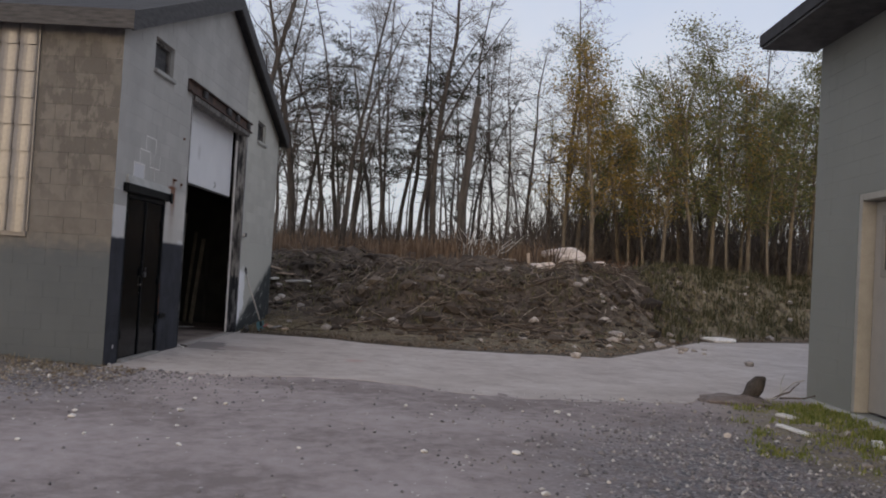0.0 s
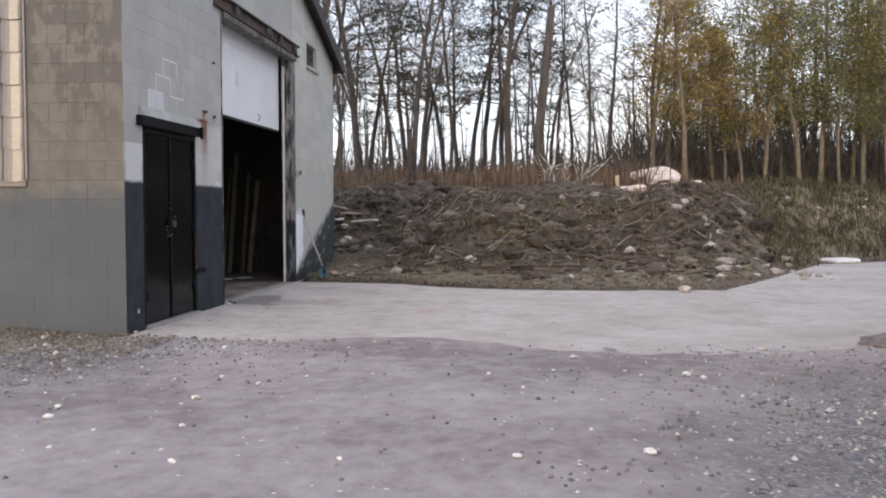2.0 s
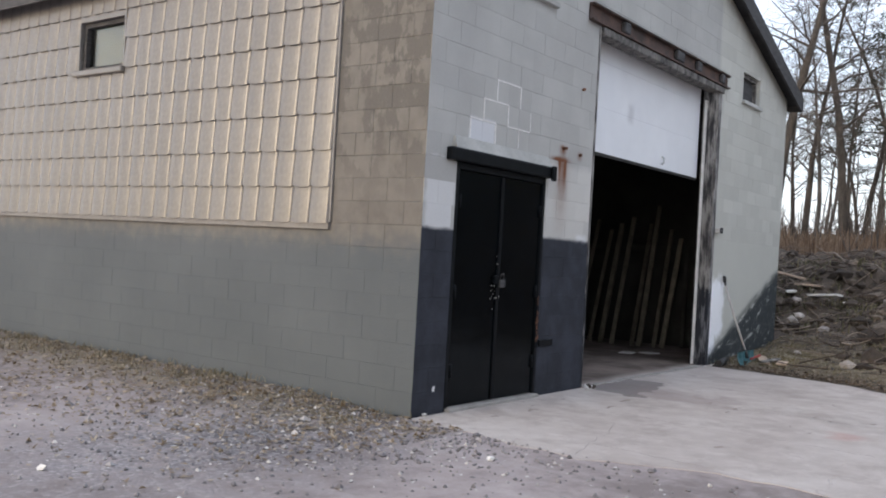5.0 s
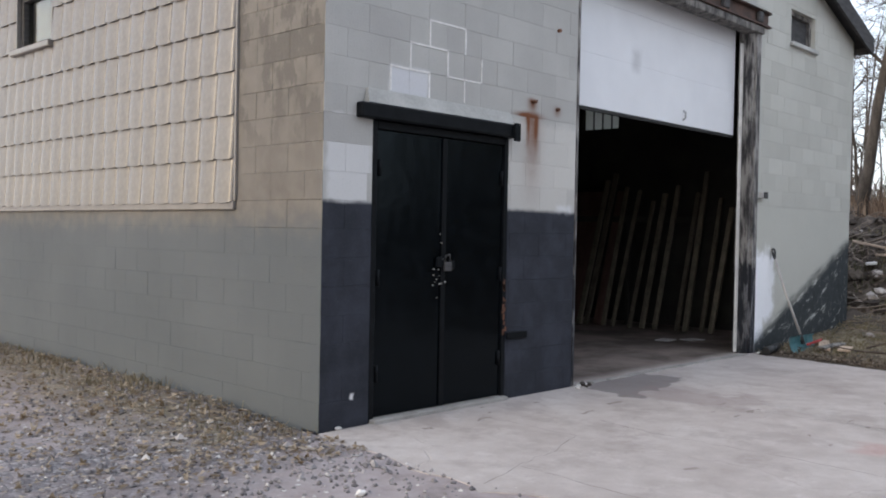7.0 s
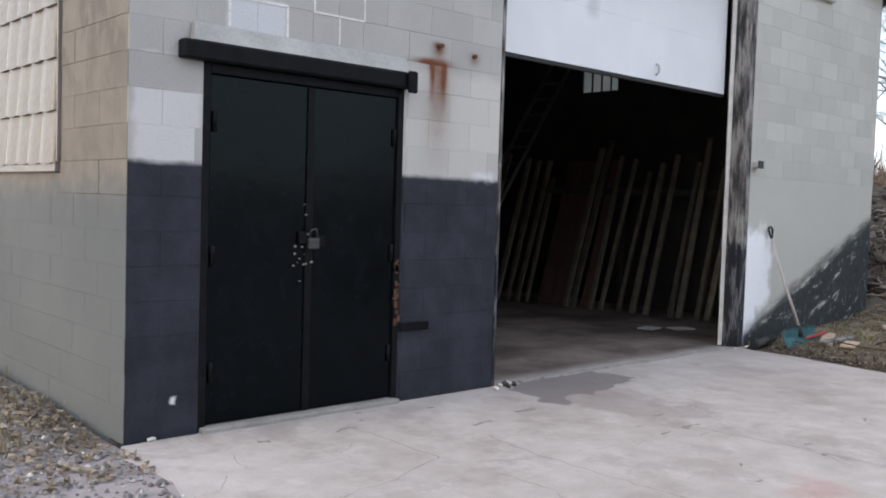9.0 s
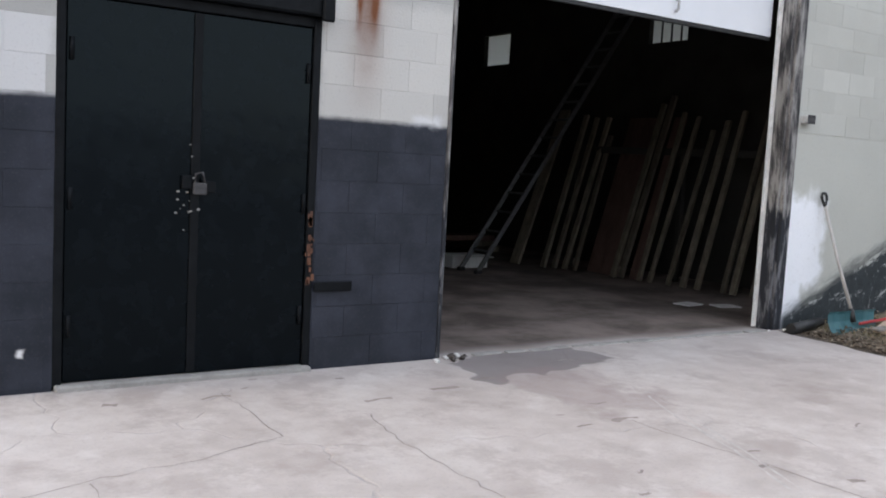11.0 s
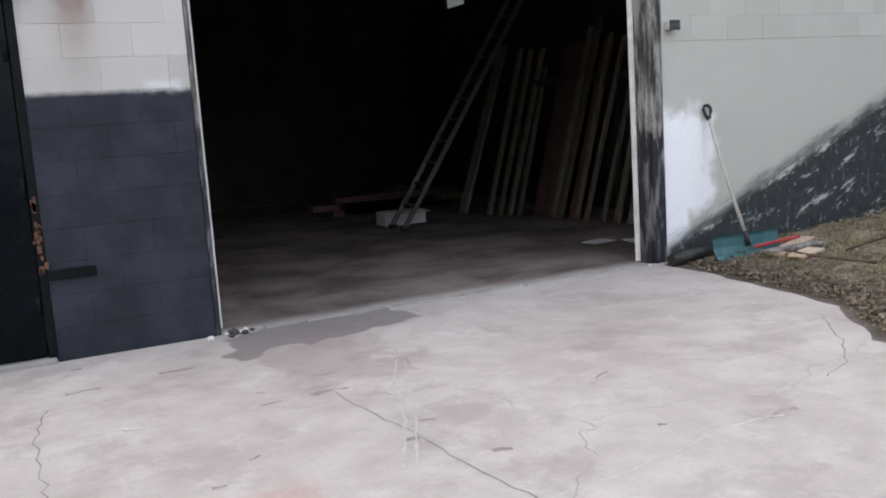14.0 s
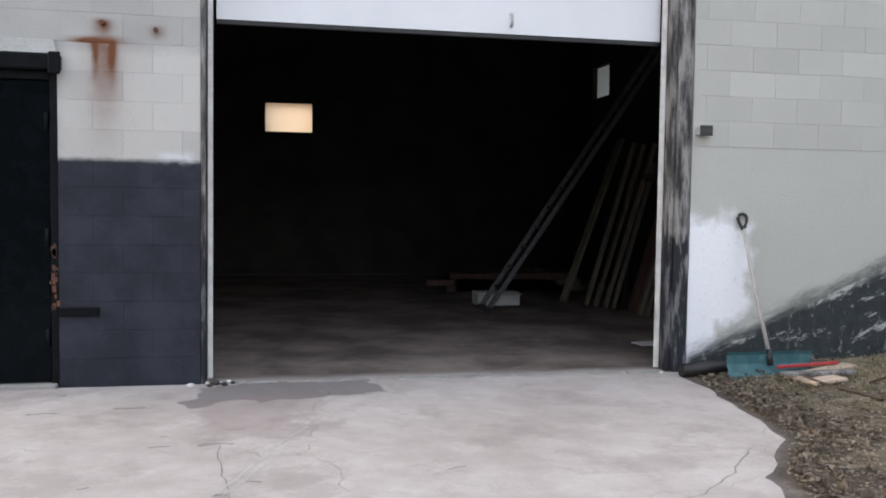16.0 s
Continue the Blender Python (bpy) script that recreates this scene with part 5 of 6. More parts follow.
flakes("fallen_leaves", 16000, bank_area, (0.015, 0.05), leafy("mixed_dead_leaves", (0.10, 0.065, 0.04), (0.24, 0.17, 0.11), (0.42, 0.34, 0.26)), "brown fallen leaves and wood chips on the bank", "leaves", 5, 0.6)
flakes("leaf_mulch", 15000, apron_area, (0.006, 0.02), leafy("pale_mulch", (0.12, 0.085, 0.055), (0.28, 0.225, 0.16), (0.48, 0.42, 0.33)), "pale leaf mulch beside the concrete apron", "leaves", 15, 0.6)
flakes("leaf_litter", 1700, rim_area, (0.008, 0.032), leafy("wet_dark_litter", (0.06, 0.045, 0.034), (0.16, 0.125, 0.095), (0.34, 0.285, 0.22)), "dark wet leaf litter along the slab edge", "leaves", 25, 0.8)
flakes("fallen_leaves", 6500, wallside_area, (0.012, 0.035), leafy("wallside_dead_leaves", (0.14, 0.10, 0.06), (0.30, 0.24, 0.17), (0.48, 0.42, 0.34)), "dry leaves along the foot of the side wall", "leaves", 6, 0.6)
flakes("wood_chips", 900, yard_area, (0.006, 0.02), M_PAPER, "pale chips scattered over the yard", "litter", 7, 0.3)


def pebbles():
    """Loose gravel in the yard."""
    rng = np.random.default_rng(8)
    P = np.concatenate([np.stack([rng.normal(-5.2, 2.6, 5200), rng.normal(-7.0, 1.3, 5200)], -1), np.stack([-np.abs(rng.normal(0.6, 1.1, 2600)), rng.normal(0.3, 1.3, 2600)], -1), np.stack([rng.normal(-5.6, 2.2, 3000), rng.normal(-6.8, 0.8, 3000)], -1), np.stack([rng.uniform(-12, 0, 450), rng.uniform(-9, 2, 450)], -1)])
    P = P[(P[:, 0] < -0.1) & (P[:, 1] > -8.75)]
    n = len(P)
    s = rng.uniform(0.006, 0.02, n) * np.where(rng.random(n) < 0.04, 1.9, 1.0)
    z = land(P[:, 0], P[:, 1])
    base = np.array([(1, 0, 0), (0, 1, 0), (-1, 0, 0), (0, -1, 0), (0, 0, 0.8), (0, 0, -0.8)], float)
    jit = 1 + rng.uniform(-0.35, 0.35, (n, 6, 3))
    a = rng.uniform(0, math.tau, n)
    V = base[None] * jit
    R = np.stack([V[..., 0] * np.cos(a)[:, None] - V[..., 1] * np.sin(a)[:, None], V[..., 0] * np.sin(a)[:, None] + V[..., 1] * np.cos(a)[:, None], V[..., 2]], -1)
    R = R * s[:, None, None]
    R[..., 0] += P[:, 0:1]
    R[..., 1] += P[:, 1:2]
    R[..., 2] += (z + s * 0.25)[:, None]
    tri = np.array([(0, 1, 4), (1, 2, 4), (2, 3, 4), (3, 0, 4), (1, 0, 5), (2, 1, 5), (3, 2, 5), (0, 3, 5)])
    F = (np.arange(n)[:, None, None] * 6 + tri[None]).reshape(-1, 3)
    me = bpy.data.meshes.new("gravel")
    me.from_pydata(R.reshape(-1, 3).tolist(), [], F.tolist())
    m, nt = blank("gravel_stones")
    g = nt.nodes.new("ShaderNodeNewGeometry")
    finish(nt, ramp(nt, g.outputs["Random Per Island"], [(0.0, (0.12, 0.115, 0.122)), (0.6, (0.21, 0.198, 0.205)), (0.92, (0.36, 0.345, 0.345)), (1.0, (0.62, 0.60, 0.58))]), 0.9)
    me.materials.append(m)
    tagged(new("gravel", me), "loose grey gravel on the dirt yard", "gravel", kind="stuff")


pebbles()
PALE = [rock_mesh("pale_stone", s + 20, M_PAPER, 1, 0.75, 0.5, 1) for s in range(3)]
rr = random.Random(5)
for _ in range(36):
    x, y = rr.uniform(-8.5, -0.6), rr.uniform(-5.6, 0.4)
    stone(x, y, rr.uniform(0.014, 0.042), "small whitish stone lying on the dirt", "whitish stones in the yard", rr.choice(PALE), 0.2, nm="pale_stone")
for _ in range(30):
    x, y = rr.uniform(-7.5, -0.2), rr.uniform(-8.4, -6.3)
    stone(x, y, rr.uniform(0.018, 0.055), "small grey stone lying by the grass strip", "stones by the shed", None, 0.2, nm="grey_stone")
for x, y, l, w, a in ((-2.0, -7.7, 0.55, 0.08, 12), (-1.0, -8.0, 0.22, 0.14, 40), (-2.6, -8.25, 0.28, 0.1, -20), (-3.4, -8.05, 0.4, 0.06, 5)):
    t = new("pale_scrap", finish_mesh("pale_scrap", boxed(-l / 2, l / 2, -w / 2, w / 2, 0, 0.03, 0.008), M_PAPER))
    t.matrix_world = pose(x, y, height(x, y) + 0.005, rr.uniform(-5, 5), rr.uniform(-5, 5), a)
    tagged(t, "pale scrap of board lying in the grass", "scrap", "scraps by the shed")
# crumbs at the garage door pier
for x, y, s in ((2.86, -0.12, 0.035), (3.08, -0.06, 0.03), (3.12, 0.02, 0.025), (2.98, -0.05, 0.03), (0.16, -0.02, 0.03), (6.62, -0.1, 0.03), (6.45, -0.06, 0.02)):
    o = new("mortar_crumb", PALE[0])
    o.matrix_world = pose(x, y, s * 0.35, 0, 0, x * 90) @ Matrix.Diagonal((s, s, s, 1))
    tagged(o, "pale mortar crumb fallen beside the wall", "rubble", "mortar crumbs")


DARK = rock_mesh("dirt_clump", 61, M_BARKDARK, 1, 0.8, 0.6, 1)
for x, y, s in ((3.02, -0.06, 0.045), (3.09, -0.09, 0.03), (2.99, -0.13, 0.025), (3.15, -0.03, 0.022), (6.6, -0.14, 0.03), (6.7, -0.16, 0.035)):
    o = new("dirt_clump", DARK)
    o.matrix_world = pose(x, y, s * 0.4, 10, 0, x * 130) @ Matrix.Diagonal((s, s, s, 1))
    tagged(o, "dark clump of dirt and leaves at the door jamb", "dirt", "dirt at the jambs")


# ---- earth mound, stump, cable by the shed corner ----
bm = bmesh.new()
bmesh.ops.create_icosphere(bm, subdivisions=4, radius=1)
for v in bm.verts:
    k = 1 + 0.25 * noise.noise(v.co * 2.2)
    v.co = Vector((v.co.x * 0.36 * k, v.co.y * 0.46 * k, v.co.z * 0.11 * k))
t = new("earth_mound", finish_mesh("earth_mound", bm, simple("mound_earth", (0.12, 0.10, 0.09), (0.27, 0.23, 0.215), 6, 0.95, depth=0.02)))
t.location = (0.15, -7.78, -0.02)
tagged(t, "low heap of dark earth at the slab edge", "earth mound")
st = thing("tree_stump", "dark splintered stump standing in the earth heap", "stump", (0.28, -8.0, -0.02))
bm = tube(bmesh.new(), [(0, 0.03, 0), (0.0, 0.0, 0.1), (0.02, -0.08, 0.2), (0.03, -0.13, 0.27), (0.03, -0.2, 0.31)], [0.10, 0.095, 0.10, 0.085, 0.03], 9)
for v in bm.verts:
    v.co += Vector((noise.noise(v.co * 9) * 0.05, noise.noise(v.co * 9 + Vector((5, 0, 0))) * 0.05, noise.noise(v.co * 7) * 0.04))
part("trunk", bm, M_BARKDARK, st)
for a in (0.4, 2.2, 4.0, 5.4):
    part("root", tube(bmesh.new(), [(0, 0, 0.1), (0.17 * math.cos(a), 0.17 * math.sin(a), 0.05), (0.33 * math.cos(a), 0.33 * math.sin(a), 0.0)], [0.05, 0.035, 0.015], 6), M_BARKDARK, st)
for i in range(4):
    pts = bent(rr, (0.35 + 0.08 * i, -8.25 - 0.08 * i, 0.03), (0.5, -1, 0.15), 0.6, 4, 0.35)
    o = pts[0].copy()
    t = new("dry_stick", finish_mesh("dry_stick", tube(bmesh.new(), [Vector((p.x - o.x, p.y - o.y, abs(p.z - o.z))) for p in pts], [0.014, 0.013, 0.011, 0.009, 0.006], 5), M_TWIG if i % 2 else M_POLE))
    t.location = o
    tagged(t, "dry stick lying by the shed corner", "stick", "sticks by the stump")


# ---- grass ----
def blades(name, P, hmin, hmax, material, label, seed, lean=0.35, width=0.006, cat="grass"):
    rng = np.random.default_rng(seed)
    n = len(P)
    z = land(P[:, 0], P[:, 1]) - 0.01
    h, a = rng.uniform(hmin, hmax, n), rng.uniform(0, math.tau, n)
    l = np.abs(rng.normal(0, lean, n)) * h
    w = width * rng.uniform(0.7, 1.5, n)
    px, py = -np.sin(a), np.cos(a)
    V = np.empty((n, 5, 3))
    for k, (side, up, out) in enumerate(((-1, 0, 0), (1, 0, 0), (0.8, 0.55, 0.3), (-0.8, 0.55, 0.3), (0, 1.0, 1.0))):
        V[:, k, 0] = P[:, 0] + side * w * px + np.cos(a) * l * out
        V[:, k, 1] = P[:, 1] + side * w * py + np.sin(a) * l * out
        V[:, k, 2] = z + h * up * (1 - 0.2 * out)
    i = np.arange(n)[:, None] * 5
    me = bpy.data.meshes.new(name)
    me.from_pydata(V.reshape(-1, 3).tolist(), [], (i + np.array([0, 1, 2, 3])).tolist() + (i + np.array([3, 2, 4])).tolist())
    me.materials.append(material)
    return tagged(new(name, me), label, cat, kind="stuff")


def tufts(rng, centres, per, spread):
    c = np.repeat(centres, per, 0)
    return c + rng.normal(0, spread, c.shape)


rng = np.random.default_rng(31)
c = np.stack([rng.uniform(-7.5, 0.2, 330), -8.8 + np.abs(rng.normal(0, 0.42, 330))], -1)
blades("grass_strip", tufts(rng, c, 26, 0.06), 0.03, 0.11, M_GREENGRASS, "short green grass along the shed footing", 32, 0.7)
c = np.stack([rng.normal(-2.9, 0.35, 16), rng.normal(-7.15, 0.2, 16)], -1)
blades("grass_patch", tufts(rng, c, 26, 0.06), 0.03, 0.09, M_GREENGRASS, "small patch of green grass in the gravel", 33, 0.7)
c = np.stack([-np.abs(rng.normal(0, 0.3, 240)) - 0.05, rng.uniform(0.0, 9, 240)], -1)
blades("grass_fringe", tufts(rng, c[:150], 12, 0.08), 0.03, 0.13, M_FRINGE, "dry grass along the foot of the side wall", 34, 0.6, 0.004)
c = np.stack([rng.uniform(6.9, 9.9, 260), -np.abs(rng.normal(0, 0.9, 260)) - 0.08], -1)
c = c[c[:, 0] > np.interp(c[:, 1], FOOT[:, 0], FOOT[:, 1]) + 0.3]
blades("grass_patch", tufts(rng, c, 12, 0.08), 0.02, 0.07, leafy("faded_grass", (0.12, 0.11, 0.05), (0.22, 0.19, 0.10), (0.34, 0.29, 0.19)), "faded short grass beside the concrete apron", 35, 0.8, 0.004)
y = rng.uniform(-9, 16, 2600)
c = np.stack([np.interp(y, FOOT[:, 0], FOOT[:, 1]) + rng.uniform(9.5, 26, 2600), y], -1)
blades("tall_grass", tufts(rng, c, 9, 0.14), 0.35, 1.0, leafy("tall_dry_grass", (0.12, 0.078, 0.052), (0.205, 0.14, 0.095), (0.31, 0.23, 0.165)), "tall rusty dry grass on top of the bank", 36, 0.35, 0.012)
y = rng.uniform(-8.5, 2.0, 420)
c = np.stack([np.interp(y, FOOT[:, 0], FOOT[:, 1]) + rng.triangular(2.0, 4.5, 8.0, 420), y], -1)
c = c[~((c[:, 0] < 10.4) & (c[:, 1] > -1.2))]
blades("weeds", tufts(rng, c, 12, 0.12), 0.05, 0.26, leafy("dull_weeds", (0.07, 0.075, 0.04), (0.15, 0.14, 0.075), (0.26, 0.225, 0.14)), "dull green weeds growing through the brush", 39, 0.7, 0.01, "weeds")
y = rng.uniform(-26, -8.5, 1500)
c = np.stack([np.interp(y, FOOT[:, 0], FOOT[:, 1]) + rng.uniform(5.5, 22, 1500), y], -1)
blades("dry_undergrowth", tufts(rng, c, 10, 0.16), 0.12, 0.5, leafy("rusty_undergrowth", (0.10, 0.052, 0.03), (0.19, 0.105, 0.06), (0.28, 0.17, 0.10)), "rusty dead undergrowth under the trees", 38, 0.6, 0.014, "undergrowth")
y = rng.uniform(-22, -9.3, 1000)
c = np.stack([np.interp(y, FOOT[:, 0], FOOT[:, 1]) + rng.uniform(0.6, 5.5, 1000), y], -1)
blades("weeds", tufts(rng, c, 16, 0.12), 0.08, 0.38, M_WEED, "green weeds on the slope of the bank", 37, 0.6, 0.012, "weeds")


def undergrowth():
    """Low dark shrubs and brush between the trunks."""
    r = random.Random(44)
    bm = bmesh.new()
    for _ in range(950):
        y = r.uniform(-34, 16) if r.random() < 0.5 else r.uniform(-34, -9)
        x = float(np.interp(y, FOOT[:, 0], FOOT[:, 1])) + r.uniform(9, 34)
        z = height(x, y)
        for _ in range(4):
            a = r.uniform(0, math.tau)
            pts = bent(r, (x, y, z), (math.cos(a) * 0.5, math.sin(a) * 0.5, 1), r.uniform(0.6, 2.2), 3, 0.25)
            tube(bm, pts, [0.018, 0.014, 0.01, 0.004], 3, False)
    tagged(part("undergrowth", bm, M_TWIG), "bare brown undergrowth between the trees", "undergrowth", kind="stuff")


undergrowth()


# ---- trees ----
def leaf(bm, p, s, r):
    a, b = Vector((r.gauss(0, 1), r.gauss(0, 1), r.gauss(0, 0.6))).normalized(), Vector((r.gauss(0, 1), r.gauss(0, 1), r.gauss(0, 1)))
    b = a.cross(b).normalized()
    bm.faces.new([bm.verts.new(p + s * (u * a + w * b)) for u, w in ((-1, 0), (0, -0.55), (1, 0), (0, 0.55))])


def tree_meshes(seed, tall, r0, kind):
    """Meshes of a trunk with its limbs and of the crown."""
    r = random.Random(seed)
    tb, cb = bmesh.new(), bmesh.new()
    n = 9
    trunk = bent(r, (0, 0, -0.3), (r.gauss(0, 0.04), r.gauss(0, 0.04), 1), tall, n, 0.062)
    rad = [r0 * (1 - 0.86 * (i / n) ** 0.9) + (0.35 * r0 if i == 0 else 0) for i in range(n + 1)]
    tube(tb, trunk, rad, 8)

    def on(f):
        k = min(int(f * n), n - 1)
        return trunk[k].lerp(trunk[k + 1], f * n - k), rad[k] + (rad[k + 1] - rad[k]) * (f * n - k)

    if kind == "pine":
        for i in range(46):
            f = r.uniform(0.33, 0.99)
            p, rr_ = on(f)
            a = r.uniform(0, math.tau)
            ln = (1.05 - f) * tall * 0.28 * r.uniform(0.6, 1.25) + 0.35
            pts = bent(r, p, (math.cos(a), math.sin(a), r.uniform(-0.15, 0.3)), ln, 4, 0.12)
            tube(tb, pts, [rr_ * 0.35, rr_ * 0.26, rr_ * 0.18, rr_ * 0.1, 0.004], 4, False)
            if r.random() < 0.25:
                continue
            for _ in range(int(ln * 11)):
                q = pts[r.randint(2, 4)] + Vector((r.gauss(0, 0.22), r.gauss(0, 0.22), r.gauss(0, 0.10)))
                for _ in range(6):
                    d = Vector((r.gauss(0, 1), r.gauss(0, 1), r.gauss(0.3, 0.7))).normalized() * r.uniform(0.12, 0.24)
                    s = d.cross(Vector((0.2, 0.5, 0.8))).normalized() * 0.02
                    cb.faces.new([cb.verts.new(c) for c in (q - s, q + s, q + d)])
        return tb, cb
    low = 0.28 if kind == "bare" else 0.26
    limbs = 24 if kind == "bare" else 26
    for i in range(limbs):
        f = low + (0.97 - low) * ((i + r.random()) / limbs)
        p, rr_ = on(f)
        a = r.uniform(0, math.tau)
        ln = tall * r.uniform(0.10, 0.28) * (1.15 - 0.55 * f)
        pts = bent(r, p, (math.cos(a), math.sin(a), r.uniform(0.35, 1.1)), ln, 5, 0.16)
        rl = max(0.012, rr_ * 0.42)
        tube(tb, pts, [rl, rl * 0.8, rl * 0.62, rl * 0.45, rl * 0.3, 0.004], 5, False)
        for _ in range(9):
            k = r.randint(1, 5)
            q = pts[k]
            tw = bent(r, q, (r.gauss(0, 1), r.gauss(0, 1), r.uniform(-0.1, 1.0)), r.uniform(0.4, 1.3) * ln * 0.4, 3, 0.25)
            tube(cb, tw, [rl * 0.32 + 0.003, 0.008, 0.006, 0.003], 3, False)
            for _ in range(4):
                e = tw[r.randint(1, 3)]
                tube(cb, bent(r, e, (r.gauss(0, 1), r.gauss(0, 1), r.uniform(-0.2, 0.9)), r.uniform(0.25, 0.65), 2, 0.3), [0.006, 0.004, 0.002], 3, False)
    return tb, cb


def leaf_mesh(cb, seed, count, size):
    """Leaves gathered round the twigs."""
    r = random.Random(seed)
    cb.verts.ensure_lookup_table()
    sites = [v.co.copy() for v in cb.verts]
    lb = bmesh.new()
    for _ in range(count // 5):
        s = r.choice(sites)
        for _ in range(5):
            leaf(lb, s + Vector((r.gauss(0, 0.3), r.gauss(0, 0.3), r.gauss(0, 0.24))), r.uniform(*size), r)
    return lb


def make_tree(seed, tall, r0, kind, bark, leafmat, label, count=0):
    tb, cb = tree_meshes(seed, tall, r0, kind)
    lb = leaf_mesh(cb, seed + 1, count, (0.04, 0.09)) if count else None
    t = thing("pine_tree" if kind == "pine" else "tree", label, "tree", group="trees on the bank")
    part("trunk", tb, bark, t)
    part("crown", cb, leafmat if kind == "pine" else M_TWIG, t)
    if lb:
        part("foliage", lb, leafmat, t)
    return t


def plant(t, x, y, scale=1.0, turn=0.0, lean=(0, 0)):
    t.scale = (scale, scale, scale)
    m = pose(x, y, height(x, y) - 0.05, lean[0], lean[1], turn)
    t.matrix_basis = m @ Matrix.Diagonal((scale, scale, scale, 1))
    return t


BARE = [make_tree(100 + i, (13.5, 12.0, 14.5, 11.0)[i], (0.145, 0.11, 0.16, 0.09)[i], "bare", M_BARKDARK, None, "tall bare dark-barked tree on the earth bank") for i in range(4)]
YELLOW = [make_tree(200 + i, (12.0, 10.5)[i], (0.15, 0.11)[i], "leafy", M_BARKPALE, M_LEAFYELLOW, "slender pale-trunked tree with thinning yellow leaves", (3800, 3200)[i]) for i in range(2)]
GREEN = [make_tree(300 + i, (11.5, 12.5)[i], (0.10, 0.13)[i], "leafy", M_BARKPALE, M_LEAFGREEN, "slender pale-trunked tree with dull green leaves", (4300, 4600)[i]) for i in range(2)]
PINE = [make_tree(400 + i, (14.0, 12.0)[i], (0.15, 0.125)[i], "pine", M_BARKDARK, M_NEEDLE, "tall thin pine with sparse dark needles") for i in range(2)]
spots = []


def grow(kinds, x, y, r, scale=None):
    t = r.choice(kinds)
    s = scale or (r.uniform(0.5, 0.78) if t in YELLOW + GREEN else r.uniform(0.62, 0.95))
    m = pose(x, y, height(x, y) - 0.05, r.uniform(-2.5, 2.5), r.uniform(-2.5, 2.5), r.uniform(0, 360))
    if not t.get("used"):
        t["used"] = 1
        plant(t, x, y, s, r.uniform(0, 360))
    else:
        c_ = copy_thing(t, m @ Matrix.Diagonal((s, s, s, 1)))
        c_.matrix_basis = m @ Matrix.Diagonal((s, s, s, 1))
    spots.append((x, y))


def from_eye(bearing, dist):
    """A spot seen from the yard entrance, by bearing (degrees to the left of east) and distance."""
    return -9.4 + dist * math.cos(radians(bearing)), -4.15 + dist * math.sin(radians(bearing))


rt = random.Random(77)
for b, d in ((13.0, 33), (12.0, 29), (9.3, 31), (7.6, 28), (6.7, 33), (5.1, 29), (4.5, 35), (1.4, 29), (-0.4, 31), (-1.6, 34), (-3.2, 30), (-4.6, 33), (-6.2, 36)):
    grow(BARE, *from_eye(b, d), rt)
grow([BARE[2]], 20.0, 3.5, rt, 1.0)
grow([BARE[0]], 22.5, 6.5, rt, 1.1)
for x, y in ((21.5, 1.6), (24.5, 4.0), (26.0, 5.4), (23.6, 8.2), (28.0, 7.0)):
    grow(BARE, x, y, rt)
for b, d in ((8.6, 37), (5.6, 38), (3.0, 36), (1.9, 41), (10.5, 40), (-1.0, 42)):
    grow(PINE, *from_eye(b, d), rt)
for x, y in ((22.0, -0.3), (24.0, -1.8), (25.5, 0.6), (21.0, -2.7), (27.0, 2.5)):
    grow(PINE, x, y, rt, rt.uniform(0.75, 0.95))
for b, d in ((-7.3, 30), (-9.2, 29), (-10.8, 33), (-12.4, 31), (-13.8, 30), (-19.0, 31)):
    grow(YELLOW, *from_eye(b, d), rt)
for b, d in ((-8.2, 33), (-11.5, 31.5), (-14.6, 33), (-15.7, 30), (-16.7, 30.5), (-17.8, 30), (-18.5, 33), (-20.3, 30), (-21.5, 31), (-22.6, 32), (-24, 30), (-26, 31), (-13.0, 35), (-16.2, 36), (-19.6, 36), (-10.0, 36), (-23.2, 35)):
    grow(GREEN, *from_eye(b, d), rt)
for _ in range(66):
    b = rt.uniform(-27, 22)
    d = rt.uniform(35, 60)
    x, y = from_eye(b, d)
    if b > -7 and rt.random() < 0.5:
        continue
    if x < 12 or any(math.hypot(x - p, y - q) < 0.9 for p, q in spots):
        continue
    grow(BARE if b > -7 or rt.random() < 0.45 else GREEN + YELLOW[:1], x, y, rt)
# a broken dead trunk and a pale uprooted shrub
dt = thing("dead_tree", "broken dead trunk with a splintered top", "tree", (18.2, -4.45, height(18.2, -4.45)))
part("trunk", tube(bmesh.new(), [(0, 0, -0.2), (0.05, 0.1, 2), (0.1, -0.1, 4), (0.15, -0.25, 5.6)], [0.17, 0.14, 0.13, 0.11], 8), M_BARKDARK, dt)
bm = bmesh.new()
for k in range(14):
    tube(bm, bent(rt, (0.15, -0.25, 5.3 - 0.12 * k), (rt.gauss(0, 1), rt.gauss(0, 1), -0.1), rt.uniform(0.4, 1.0), 3, 0.4), [0.03, 0.02, 0.014, 0.005], 4, False)
part("broken_limb", bm, M_BARKDARK, dt)
us = thing("uprooted_shrub", "pale bare uprooted shrub lying on the bank", "shrub", (16.4, -5.0, height(16.4, -5.0)))
bm = bmesh.new()
for k in range(30):
    pts = bent(rt, (0, rt.gauss(0, 0.3), 0.05), (rt.gauss(0, 0.5), rt.gauss(0, 1), rt.uniform(0.15, 1)), rt.uniform(0.7, 1.7), 4, 0.3)
    tube(bm, [Vector((p.x, p.y, max(p.z, 0.02))) for p in pts], [0.03, 0.022, 0.017, 0.012, 0.005], 4, False)
part("tangle", bm, M_POLE, us)


